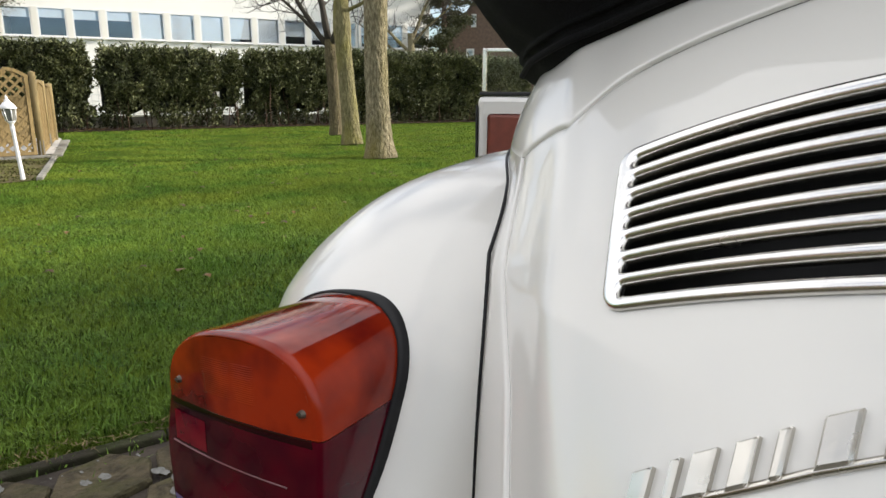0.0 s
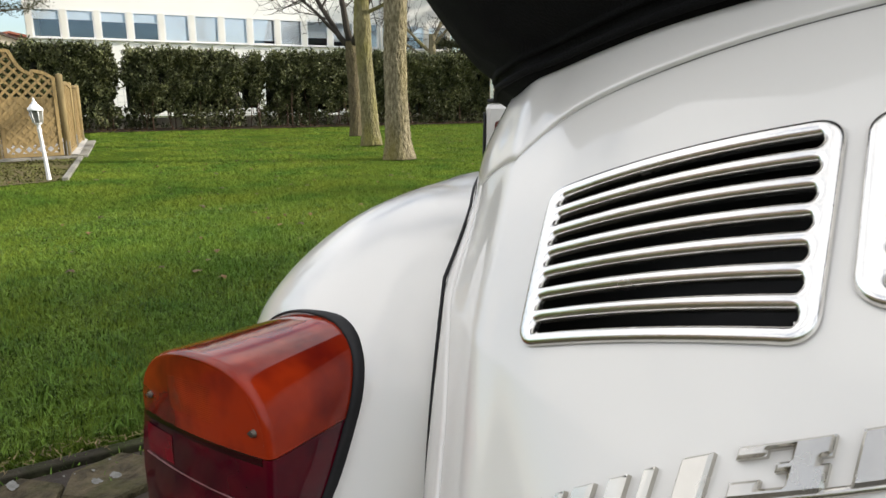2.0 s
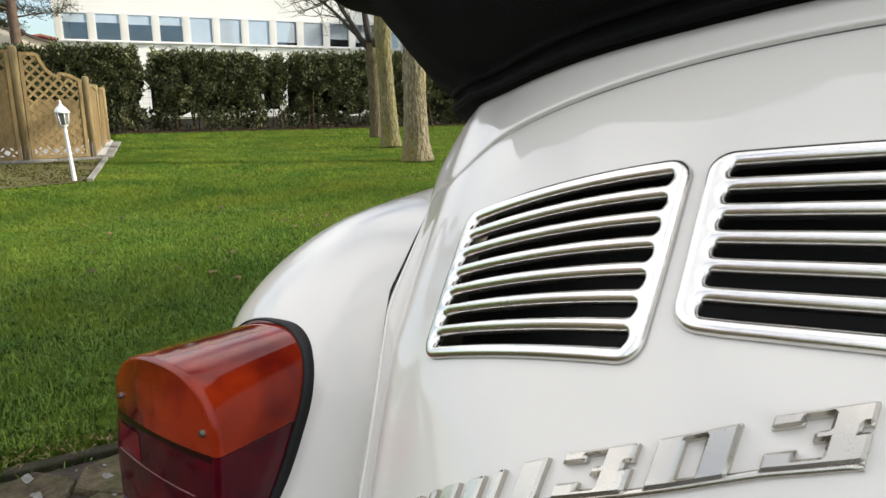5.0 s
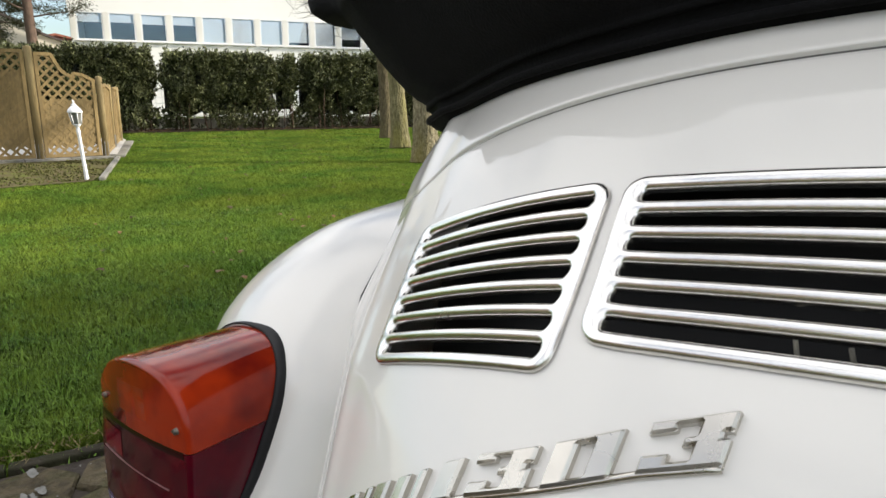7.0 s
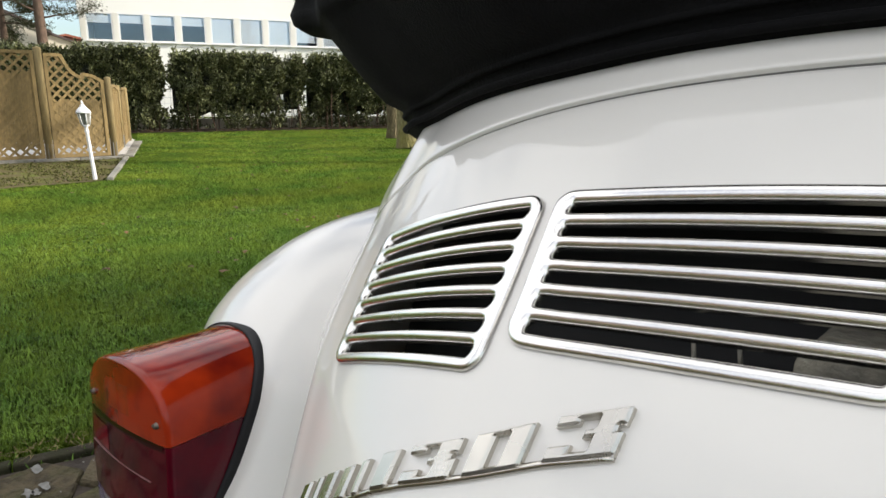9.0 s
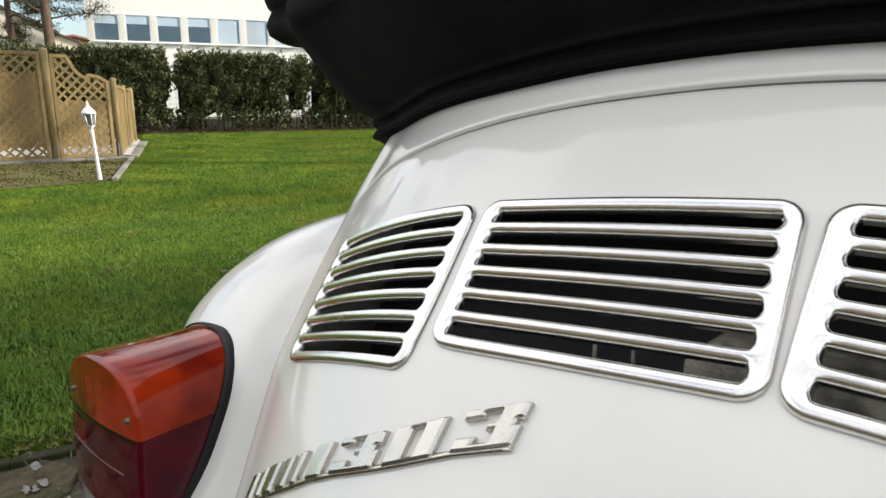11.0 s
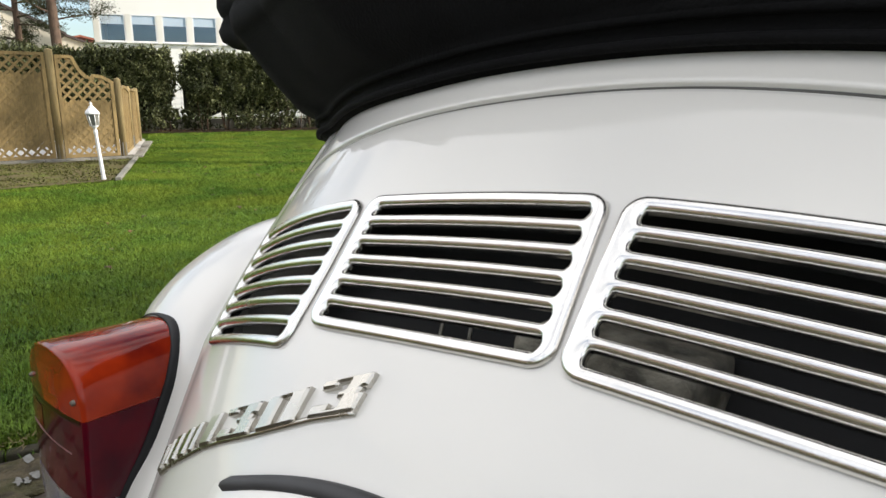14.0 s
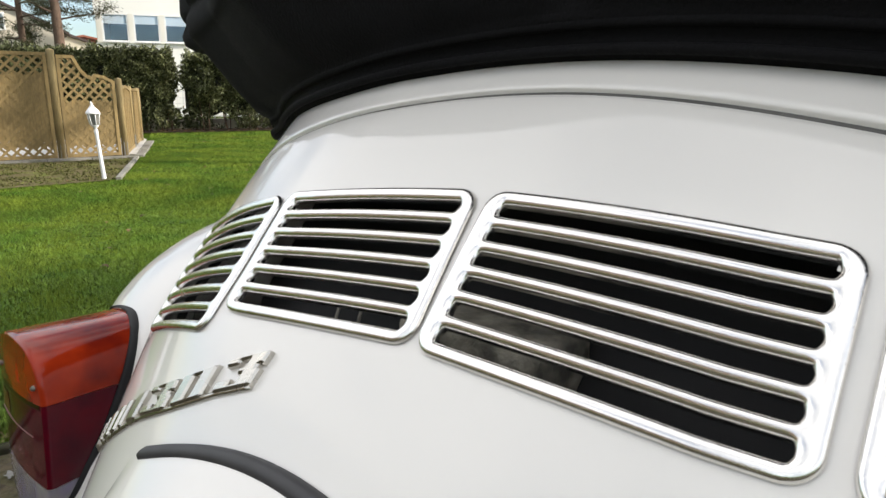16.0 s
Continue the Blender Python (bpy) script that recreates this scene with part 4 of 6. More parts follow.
def build_wheel(x, y):
    s = -1 if x < 0 else 1
    tyre = [(0.30, -0.08), (0.315, -0.05), (0.32, 0), (0.315, 0.05), (0.30, 0.08), (0.24, 0.085), (0.19, 0.07), (0.19, -0.07), (0.24, -0.085)]
    wheel = subgroup("wheel", "black tyre on a steel rim", car)
    verts = []
    for i in range(40):
        a = 2 * math.pi * i / 40
        for r, off in tyre:
            verts.append((x + off, y + r * math.cos(a), 0.32 + r * math.sin(a)))
    m = len(tyre)
    mesh_object("tyre", verts, [(i * m + j, i * m + (j + 1) % m, ((i + 1) % 40) * m + (j + 1) % m, ((i + 1) % 40) * m + j) for i in range(40) for j in range(m)], TYRE, wheel)
    bm = bmesh.new()
    bmesh.ops.create_cone(bm, cap_ends=True, segments=32, radius1=0.19, radius2=0.10, depth=0.10, matrix=Matrix.Translation((x + s * 0.03, y, 0.32)) @ pose(0, 0, 0, 0, 90 * s, 0))
    part("rim", bm, HUB, wheel)


for x in (-0.66, 0.66):
    for y in (0.32, 2.72):
        build_wheel(x, y)


# ---------------------------------------------------------------- ground
def flat(name, pts, z, material, label, kind="structure", cat="ground"):
    ob = mesh_object(name, [(x, y, z) for x, y in pts], [tuple(range(len(pts)))], material, None, "", False)
    return tagged(ob, label, cat, kind=kind)


def build_ground():
    xs = sorted(set(list(np.linspace(-400, -40, 10)) + list(np.linspace(-40, 12, 105)) + list(np.linspace(12, 400, 10))))
    ys = sorted(set(list(np.linspace(-400, -8, 10)) + list(np.linspace(-8, 40, 97)) + list(np.linspace(40, 400, 10))))
    verts = []
    for x in xs:
        for y in ys:
            h = 0.0
            if -24 < x < -2.6 and -2 < y < 26:
                h = 0.02 * noise.noise((x * 0.45, y * 0.45, 1.0)) * smoothstep(-2.6, -4.0, x) if x < -2.6 else 0.0
                h = h if x < -4.0 else h * (-2.6 - x) / 1.4
            verts.append((x, y, h - 0.012))
    ob = mesh_object("ground", verts, grid_faces(len(xs), len(ys)), LAWN)
    return tagged(ob, "green lawn with thin patches", "lawn", kind="structure")


build_ground()


def in_bed(x, y):
    return x < -9.45 and y < 2.80 + (x + 9.45) * -0.43 and y > -2.5


# line of the paving's edge
def edge_x(y):
    return -2.19 + 0.30 * (y - 0.05)


rng = np.random.default_rng(4)
BLADES = 1150000
rad = 1.25 * np.exp(rng.random(BLADES) ** 0.92 * math.log(27 / 1.25))
ang = rng.random(BLADES) * radians(100) + radians(84)
gx, gy = -0.55 + rad * np.cos(ang), -0.35 + rad * np.sin(ang)
keep = (gx < -2.24 + 0.30 * (gy - 0.05) - 0.02) & (gx > -21.6 + 0.27 * np.maximum(0, gy - 8.0)) & ~((gx < -9.35) & (gy < 2.80 - 0.43 * (gx + 9.45)))
gx, gy, rad = gx[keep], gy[keep], rad[keep]


def field(x, y, cell, seed):
    """Smooth random field over the lawn, about -1 to 1, with bumps of one cell's size."""
    table = np.random.default_rng(seed).uniform(-1, 1, (512, 512))
    fx, fy = x / cell, y / cell
    ix, iy = np.floor(fx).astype(int), np.floor(fy).astype(int)
    tx, ty = fx - ix, fy - iy
    tx, ty = tx * tx * (3 - 2 * tx), ty * ty * (3 - 2 * ty)
    at = lambda a, b: table[(ix + a) % 512, (iy + b) % 512]
    return (at(0, 0) * (1 - tx) + at(1, 0) * tx) * (1 - ty) + (at(0, 1) * (1 - tx) + at(1, 1) * tx) * ty


clump = 0.45 * field(gx, gy, 0.45, 3) + 0.45 * field(gx, gy, 0.12, 6) + 0.25 * field(gx, gy, 1.6, 9)
n_b = len(gx)
height = (0.016 + 0.026 * rng.random(n_b)) * (1 + 0.75 * clump) * np.clip(1.15 - rad * 0.06, 0.42, 1.05)
height *= np.where(rng.random(n_b) < 0.05, 1.6, 1.0)
wide = 0.0007 + 0.00040 * rad
turn = rng.random(n_b) * 2 * math.pi
lean = (rng.random((n_b, 2)) - 0.5) * 0.10
co = np.zeros((n_b, 3, 3), dtype=np.float32)
co[:, 0, 0], co[:, 0, 1] = gx - wide * np.cos(turn), gy - wide * np.sin(turn)
co[:, 1, 0], co[:, 1, 1] = gx + wide * np.cos(turn), gy + wide * np.sin(turn)
co[:, 2, 0], co[:, 2, 1], co[:, 2, 2] = gx + lean[:, 0], gy + lean[:, 1], height
co[:, :2, 2] = -0.014
# every blade turns its face to the open side, and is shaded softly, half upright
fn = np.cross(co[:, 1] - co[:, 0], co[:, 2] - co[:, 0])
back = fn @ np.array([0.75, -0.60, 0.35]) < 0
co[back, 0], co[back, 1] = co[back, 1].copy(), co[back, 0].copy()
fn[back] *= -1
fn /= np.linalg.norm(fn, axis=1, keepdims=True) + 1e-9
soft_n = fn * 1.5 + np.array([0, 0, 0.75])
soft_n /= np.linalg.norm(soft_n, axis=1, keepdims=True)
me = bpy.data.meshes.new("grass")
me.vertices.add(n_b * 3)
me.vertices.foreach_set("co", co.ravel())
me.loops.add(n_b * 3)
me.loops.foreach_set("vertex_index", np.arange(n_b * 3, dtype=np.int32))
me.polygons.add(n_b)
me.polygons.foreach_set("loop_start", np.arange(0, n_b * 3, 3, dtype=np.int32))
me.polygons.foreach_set("loop_total", np.full(n_b, 3, dtype=np.int32))
me.materials.append(GRASS)
me.update(calc_edges=True)
me.polygons.foreach_set("use_smooth", np.ones(n_b, dtype=bool))
me.normals_split_custom_set_from_vertices(np.repeat(soft_n, 3, axis=0).astype(np.float32))
tagged(new("grass", me), "short green lawn grass with damp clumps", "grass", kind="stuff")

# longer bent blades in tufts on the nearer part of the lawn
n_l = 230000
rad = 1.3 * np.exp(rng.random(n_l) * math.log(6.5 / 1.3))
ang = rng.random(n_l) * radians(96) + radians(86)
lx, ly = -0.55 + rad * np.cos(ang), -0.35 + rad * np.sin(ang)
keep = (lx < -2.25 + 0.30 * (ly - 0.05) - 0.03) & (0.5 * field(lx, ly, 0.30, 12) + 0.5 * field(lx, ly, 0.11, 15) > rng.random(n_l) * 0.9 - 0.70)
lx, ly, rad = lx[keep], ly[keep], rad[keep]
n_l = len(lx)
tall = rng.uniform(0.022, 0.058, n_l) * np.clip(1.3 - 0.17 * rad, 0.3, 1.0)
reach, way = rng.uniform(0.008, 0.065, n_l), rng.random(n_l) * 2 * math.pi
half = rng.uniform(0.0011, 0.0024, n_l) * (1 + 0.10 * rad)
dx, dy = np.cos(way), np.sin(way)
co = np.zeros((n_l, 5, 3), dtype=np.float32)
for k, (along_f, up_f, w_f) in enumerate(((0.0, -0.2, 1.0), (0.0, -0.2, -1.0), (0.35, 0.75, 0.8), (0.35, 0.75, -0.8), (1.0, 1.0, 0.0))):
    co[:, k, 0], co[:, k, 1] = lx + dx * reach * along_f - dy * half * w_f, ly + dy * reach * along_f + dx * half * w_f
    co[:, k, 2] = tall * up_f
base = np.arange(n_l, dtype=np.int32)[:, None] * 5
tri = (base[:, :, None] + np.array([[0, 1, 3], [0, 3, 2], [2, 3, 4]], dtype=np.int32)[None]).reshape(-1, 3)
me = bpy.data.meshes.new("grass_tufts")
me.vertices.add(n_l * 5)
me.vertices.foreach_set("co", co.ravel())
me.loops.add(len(tri) * 3)
me.loops.foreach_set("vertex_index", tri.ravel())
me.polygons.add(len(tri))
me.polygons.foreach_set("loop_start", np.arange(0, len(tri) * 3, 3, dtype=np.int32))
me.polygons.foreach_set("loop_total", np.full(len(tri), 3, dtype=np.int32))
me.materials.append(TUFT)
me.update(calc_edges=True)
me.polygons.foreach_set("use_smooth", np.ones(len(tri), dtype=bool))
tagged(new("grass_tufts", me), "longer bent grass blades in loose tufts", "grass", kind="stuff")

# dry straw along the paving's edge
verts, faces = [], []
for k in range(600):
    y = rng.uniform(-0.7, 3.0)
    x = edge_x(y) - abs(rng.normal()) * 0.05 - 0.005
    a, ln, w = rng.uniform(0, 6.28), rng.uniform(0.015, 0.06), rng.uniform(0.001, 0.0026)
    c, sn, z = math.cos(a), math.sin(a), rng.uniform(0.018, 0.034)
    q = len(verts)
    verts += [(x - sn * w, y + c * w, z), (x + sn * w, y - c * w, z), (x + c * ln, y + sn * ln, z + rng.uniform(-0.008, 0.012))]
    faces.append((q, q + 1, q + 2))
tagged(mesh_object("dry_straw", verts, faces, STRAW, None, "", False), "dry pale grass straw along the paving", "straw", kind="stuff")

# fallen leaves on the lawn and under the hedge
verts, faces = [], []
for k in range(2600):
    if k < 900:
        x, y = rng.uniform(-20, -3.2), rng.uniform(0.4, 17)
        if noise.noise((x * 0.5, y * 0.5, 8.0)) < -0.1:
            continue
    else:
        y = rng.uniform(4, 22)
        x = -21.0 + (y - 8) * 0.27 + (rng.uniform(-1.2, 0.85) if k < 2300 else abs(rng.normal()) * 2.0)
    if in_bed(x, y):
        continue
    r, a, tip = rng.uniform(0.018, 0.042), rng.uniform(0, 6.28), rng.uniform(0.0, 0.02)
    s = len(verts)
    for j, (d, q) in enumerate(((1.0, 0), (0.55, 1.1), (0.9, 2.2), (0.6, 3.3), (0.95, 4.3), (0.55, 5.3))):
        verts.append((x + r * d * math.cos(a + q), y + r * d * math.sin(a + q), 0.046 + tip * (j % 2)))
    faces.append(tuple(s + j for j in range(6)))
tagged(mesh_object("fallen_leaves", verts, faces, LEAF_LITTER, None, "", False), "brown fallen leaves scattered over the lawn", "leaves", kind="stuff")

# paving under the car
def paving_bed():
    pts = [(edge_x(-6) + 0.03, -6), (8, -6), (8, 9), (edge_x(9) + 0.03, 9)]
    return flat("paving", pts, -0.006, SOIL, "mossy joints between grey paving stones", cat="paving")


paving = paving_bed()


def paver_mesh(kind):
    r = random.Random(kind)
    bm = bmesh.new()
    ring = []
    for k in range(6):
        a = math.pi / 3 * k + r.uniform(-0.13, 0.13)
        d = 0.146 * r.uniform(0.90, 1.02)
        ring.append((d * math.cos(a), d * math.sin(a)))
    low = [bm.verts.new((x, y, -0.03)) for x, y in ring]
    mid = [bm.verts.new((x, y, 0.004)) for x, y in ring]
    top = [bm.verts.new((x * 0.955, y * 0.955, 0.012 + r.uniform(-0.001, 0.001))) for x, y in ring]
    for a, b in ((low, mid), (mid, top)):
        for k in range(6):
            bm.faces.new((a[k], a[(k + 1) % 6], b[(k + 1) % 6], b[k]))
    bm.faces.new(top)
    me = bpy.data.meshes.new("paving_stone")
    bm.to_mesh(me)
    bm.free()
    me.materials.append(PAVER)
    return me


def lay_pavers():
    meshes = [paver_mesh(k) for k in range(9)]
    r = random.Random(5)
    count = 0
    rest_v, rest_f = [], []
    for i in range(-24, 32):
        for j in range(0, 40):
            y = i * 0.254 + (0.127 if j % 2 else 0)
            x = edge_x(y) + 0.175 + j * 0.224
            turn = 30 + r.uniform(-4, 4)
            near = x < -1.05 and -1.3 < y < 3.2
            if near:
                ob = new("paving_stone", meshes[r.randrange(9)])
                ob.parent = paving
                ob.matrix_basis = pose(x, y, r.uniform(-0.003, 0.003), r.uniform(-1.2, 1.2), r.uniform(-1.2, 1.2), turn)
                count += 1
            elif x < 5.5:
                m = pose(x, y, r.uniform(-0.003, 0.003), 0, 0, turn)
                src = meshes[r.randrange(9)]
                s = len(rest_v)
                rest_v.extend(m @ v.co for v in src.vertices)
                rest_f.extend(tuple(s + k for k in p.vertices) for p in src.polygons)
    tagged(mesh_object("paving_stones", rest_v, rest_f, PAVER, paving, "", False), kind="stuff")
    verts, faces = [], []
    for k in range(150):
        y = r.uniform(-0.6, 2.2)
        x = edge_x(y) + r.uniform(0.06, 0.9)
        s, rr, a = len(verts), 0.004 + 0.040 * r.random() ** 2.4, r.uniform(0, 6.28)
        for q in range(18):
            w = a + q * 2 * math.pi / 18
            d = rr * (0.8 + 0.55 * noise.noise((math.cos(w) * 1.6 + k, math.sin(w) * 1.6, k * 0.7)) + 0.12 * r.uniform(-1, 1))
            verts.append((x + d * math.cos(w), y + 0.6 * d * math.sin(w), 0.0148))
        faces.append(tuple(s + q for q in range(18)))
    tagged(mesh_object("lichen_spots", verts, faces, LICHEN, paving, "", False), kind="stuff")


# edging between paving and lawn
edging = thing("lawn_edging", "row of mossy grey edging stones along the lawn", "edging", kind="structure")
for k in range(18):
    y0 = -3.0 + k * 0.5
    a, b = Vector((edge_x(y0), y0, 0)), Vector((edge_x(y0 + 0.494), y0 + 0.494, 0))
    bm = bmesh.new()
    box(bm, -0.024, 0.024, 0, (b - a).length, -0.08, 0.016, bevel=0.007)
    d = b - a
    bmesh.ops.transform(bm, matrix=Matrix.Translation(a) @ pose(0, 0, 0, 0, 0, math.degrees(math.atan2(-d.x, d.y))), verts=bm.verts)
    part("edging_stone", bm, KERBDARK, edging)

# weeds on the joint
verts, faces = [], []
r = random.Random(8)
for k in range(1000):
    y = r.uniform(-0.8, 3.0)
    x = edge_x(y) + r.gauss(-0.02, 0.045) + (0.22 if 0.22 < y < 0.42 and r.random() < 0.5 else 0) * r.random()
    s, h, a = len(verts), r.uniform(0.012, 0.034), r.uniform(0, 6.28)
    verts += [(x - 0.003 * math.cos(a), y - 0.003 * math.sin(a), 0.0), (x + 0.003 * math.cos(a), y + 0.003 * math.sin(a), 0.0), (x + r.uniform(-0.03, 0.03), y + r.uniform(-0.03, 0.03), h)]
    faces.append((s, s + 1, s + 2))
tagged(mesh_object("edge_weeds", verts, faces, TUFT, None, "", False), "thin grass growing along the edging", "weeds", kind="stuff")


# ---------------------------------------------------------------- bed, lantern and fence
BED_C = Vector((-9.42, 2.83, 0))
flat("flower_bed", [(-9.45, 2.80), (-9.36, 2.60), (-9.34, -2.0), (-17.5, -2.0), (-17.2, 6.1), (-15.9, 5.6)], 0.006, BEDSOIL, "bare mossy soil bed behind grey edging", cat="bed")
verts, faces = [], []
for k in range(17000):
    x, y = r.uniform(-12.9, -9.2), r.uniform(-0.5, 4.3)
    if not in_bed(x, y) or noise.noise((x * 2.2, y * 2.2, 5.0)) < r.uniform(-0.45, 0.35):
        continue
    s, h, a = len(verts), r.uniform(0.010, 0.034), r.uniform(0, 6.28)
    w = r.uniform(0.008, 0.02)
    verts += [(x - w * math.cos(a), y - w * math.sin(a), 0.005), (x + w * math.cos(a), y + w * math.sin(a), 0.005), (x + r.uniform(-0.03, 0.03), y + r.uniform(-0.03, 0.03), h)]
    faces.append((s, s + 1, s + 2))
tagged(mesh_object("bed_moss", verts, faces, BEDMOSS, None, "", False), "sparse weeds and moss on the bed", "weeds", kind="stuff")
bed_edge = thing("bed_edging", "grey concrete edging round the soil bed", "edging", kind="structure")


def kerb_run(a, b, n, w=0.07, h=0.05):
    a, b = Vector(a), Vector(b)
    d = (b - a) / n
    for k in range(n):
        p = a + d * k
        bm = bmesh.new()
        box(bm, -w, w, 0.004, d.length - 0.004, -0.05, h, bevel=0.008)
        bmesh.ops.transform(bm, matrix=Matrix.Translation(p) @ pose(0, 0, 0, 0, 0, math.degrees(math.atan2(-d.x, d.y))), verts=bm.verts)
        part("edging_stone", bm, KERB, bed_edge)


kerb_run((-9.42, 2.83, 0), (-12.55, 4.22, 0), 5, 0.038, 0.035)
kerb_run((-12.95, 1.4, 0), (-12.55, 4.15, 0), 4, 0.10, 0.05)
for k in range(7):
    a = Vector((-12.7, 4.42, 0)) + Vector((-4.0, 1.75, 0)) * (k / 7)
    bm = bmesh.new()
    box(bm, -0.30, -0.02, 0.004, 0.61, -0.05, 0.03, bevel=0.006)
    bmesh.ops.transform(bm, matrix=Matrix.Translation(a) @ pose(0, 0, 0, 0, 0, 66.4), verts=bm.verts)
    part("slab", bm, KERB, bed_edge)

flat("terrace", [(-13.02, -2.5), (-12.80, 4.30), (-16.9, 6.05), (-17.6, 6.2), (-19.5, -2.5)], 0.05, TERRACE, "pale concrete terrace behind the lattice fence", cat="terrace")

# lantern
LX, LY = -9.56, 2.69
lantern = thing("garden_lantern", "white garden lantern on a slightly leaning post", "lamp", at=(LX, LY, 0))


def lathe(profile, sides, centre, lean=(0, 0)):
    verts = []
    for rr, z in profile:
        for k in range(sides):
            a = 2 * math.pi * k / sides
            verts.append((centre[0] + lean[0] * z + rr * math.cos(a), centre[1] + lean[1] * z + rr * math.sin(a), z))
    faces = grid_faces(len(profile), sides, True)
    faces.append(tuple(range(sides))[::-1])
    faces.append(tuple((len(profile) - 1) * sides + k for k in range(sides)))
    return verts, faces


LEAN = (-0.02, -0.055)
v, f = lathe([(0.030, 0.0), (0.030, 0.012), (0.028, 0.03), (0.026, 0.06), (0.0235, 0.30), (0.022, 0.62), (0.029, 0.645), (0.024, 0.665), (0.020, 0.70), (0.045, 0.722), (0.05, 0.735)], 14, (0, 0), LEAN)
mesh_object("post", v, f, WHITEPAINT, lantern, "white post")
v, f = lathe([(0.050, 0.737), (0.076, 0.885), (0.076, 0.893)], 6, (0, 0), LEAN)
mesh_object("glass_body", v, f, GLASSY, lantern, "six-sided lantern glass", False)
v, f = lathe([(0.092, 0.885), (0.094, 0.897), (0.080, 0.925), (0.048, 0.962), (0.030, 0.975), (0.034, 0.988), (0.016, 1.000), (0.013, 1.015), (0.020, 1.024), (0.008, 1.036), (0.003, 1.055)], 12, (0, 0), LEAN)
mesh_object("lantern_roof", v, f, WHITEPAINT, lantern, "white roof with finial")
for k in range(6):
    a = 2 * math.pi * k / 6
    tube("glazing_bar", [(LEAN[0] * 0.737 + 0.054 * math.cos(a), LEAN[1] * 0.737 + 0.054 * math.sin(a), 0.735), (LEAN[0] * 0.89 + 0.078 * math.cos(a), LEAN[1] * 0.89 + 0.078 * math.sin(a), 0.89)], 0.0065, WHITEPAINT, lantern, 6)

# fence
def round_post(base, h, r, name="fence_post"):
    v, f = lathe([(r, 0), (r, h - r * 0.55), (r * 0.88, h - r * 0.25), (r * 0.5, h - 0.01), (r * 0.1, h)], 14, (0, 0))
    ob = mesh_object("post_wood", v, f, POSTW)
    top = thing(name, "round weathered wooden fence post", "post", "fence posts", at=base)
    ob.parent = top
    bm = bmesh.new()
    box(bm, r * 0.7, r * 0.7 + 0.012, -0.035, 0.035, 0, 0.30, bevel=0.003)
    part("ground_anchor", bm, KERB, top, "pale anchor plate at the foot")
    return top


def clip_line(p, d, top, w, z0):
    """Part of the line p + t d inside the panel: 0..w across, from z0 up to top(x)."""
    inside = []
    n = 160
    for k in range(n + 1):
        t = -3 + 6 * k / n
        x, z = p[0] + d[0] * t, p[1] + d[1] * t
        if 0 <= x <= w and z0 <= z <= top(x):
            inside.append(t)
    return (min(inside), max(inside)) if len(inside) > 1 else None


def fence_panel(a, b, top, z0, name, label):
    """A lattice panel between two points; top(x) its height."""
    a, b = Vector(a), Vector(b)
    d = b - a
    w = d.length
    p = thing(name, label, "fence", "fence panels", at=a)
    p.rotation_euler = (0, 0, math.atan2(d.y, d.x))
    fr = 0.055

    def bar(name, pts, width, y0, y1, material=FENCE):
        verts, faces = [], []
        n = len(pts)
        for k in range(n):
            q0, q1 = pts[max(k - 1, 0)], pts[min(k + 1, n - 1)]
            dx, dz = q1[0] - q0[0], q1[1] - q0[1]
            ln = math.hypot(dx, dz) or 1
            nx, nz = -dz / ln * width / 2, dx / ln * width / 2
            x, z = pts[k]
            verts += [(x - nx, y0, z - nz), (x + nx, y0, z + nz), (x + nx, y1, z + nz), (x - nx, y1, z - nz)]
        for k in range(n - 1):
            for q in range(4):
                faces.append((4 * k + q, 4 * k + (q + 1) % 4, 4 * k + 4 + (q + 1) % 4, 4 * k + 4 + q))
        faces += [(3, 2, 1, 0), tuple(4 * (n - 1) + q for q in range(4))]
        ob = mesh_object(name, verts, faces, material, p, "", False)
        return ob

    bar("stile", [(fr / 2, z0), (fr / 2, top(0))], fr, -0.022, 0.022)
    bar("stile", [(w - fr / 2, z0), (w - fr / 2, top(w))], fr, -0.022, 0.022)
    bar("bottom_rail", [(0, z0 + fr / 2), (w, z0 + fr / 2)], fr, -0.021, 0.021)
    bar("top_rail", [(x, top(x) - fr / 2) for x in np.linspace(0, w, 29)], fr, -0.024, 0.024)
    step = 0.160
    for sgn, (y0, y1) in ((1, (-0.010, -0.003)), (-1, (-0.002, 0.005))):
        c = -2.5
        while c < 4.5:
            dirn = (math.sqrt(0.5), sgn * math.sqrt(0.5))
            start = (c, 0.9)
            got = clip_line(start, dirn, lambda x: top(x) - fr * 0.6, w, z0 + fr * 0.6)
            if got and got[1] - got[0] > 0.06:
                t0, t1 = got
                bar("lattice_slat", [(start[0] + dirn[0] * t0, start[1] + dirn[1] * t0), (start[0] + dirn[0] * t1, start[1] + dirn[1] * t1)], 0.040, y0, y1)
            c += step
    # close boarding behind the middle field
    lo, hi = z0 + 0.17, min(top(0), top(w)) - 0.33
    c = -2.5
    while c < 4.5:
        dirn = (math.sqrt(0.5), math.sqrt(0.5))
        got = clip_line((c, 0.9), dirn, lambda x: min(hi, top(x) - 0.30), w, lo)
        if got and got[1] - got[0] > 0.05:
            t0, t1 = got
            bar("board", [(c + dirn[0] * t0, 0.9 + dirn[1] * t0), (c + dirn[0] * t1, 0.9 + dirn[1] * t1)], 0.0745, 0.006, 0.015)
        c += 0.108
    return p


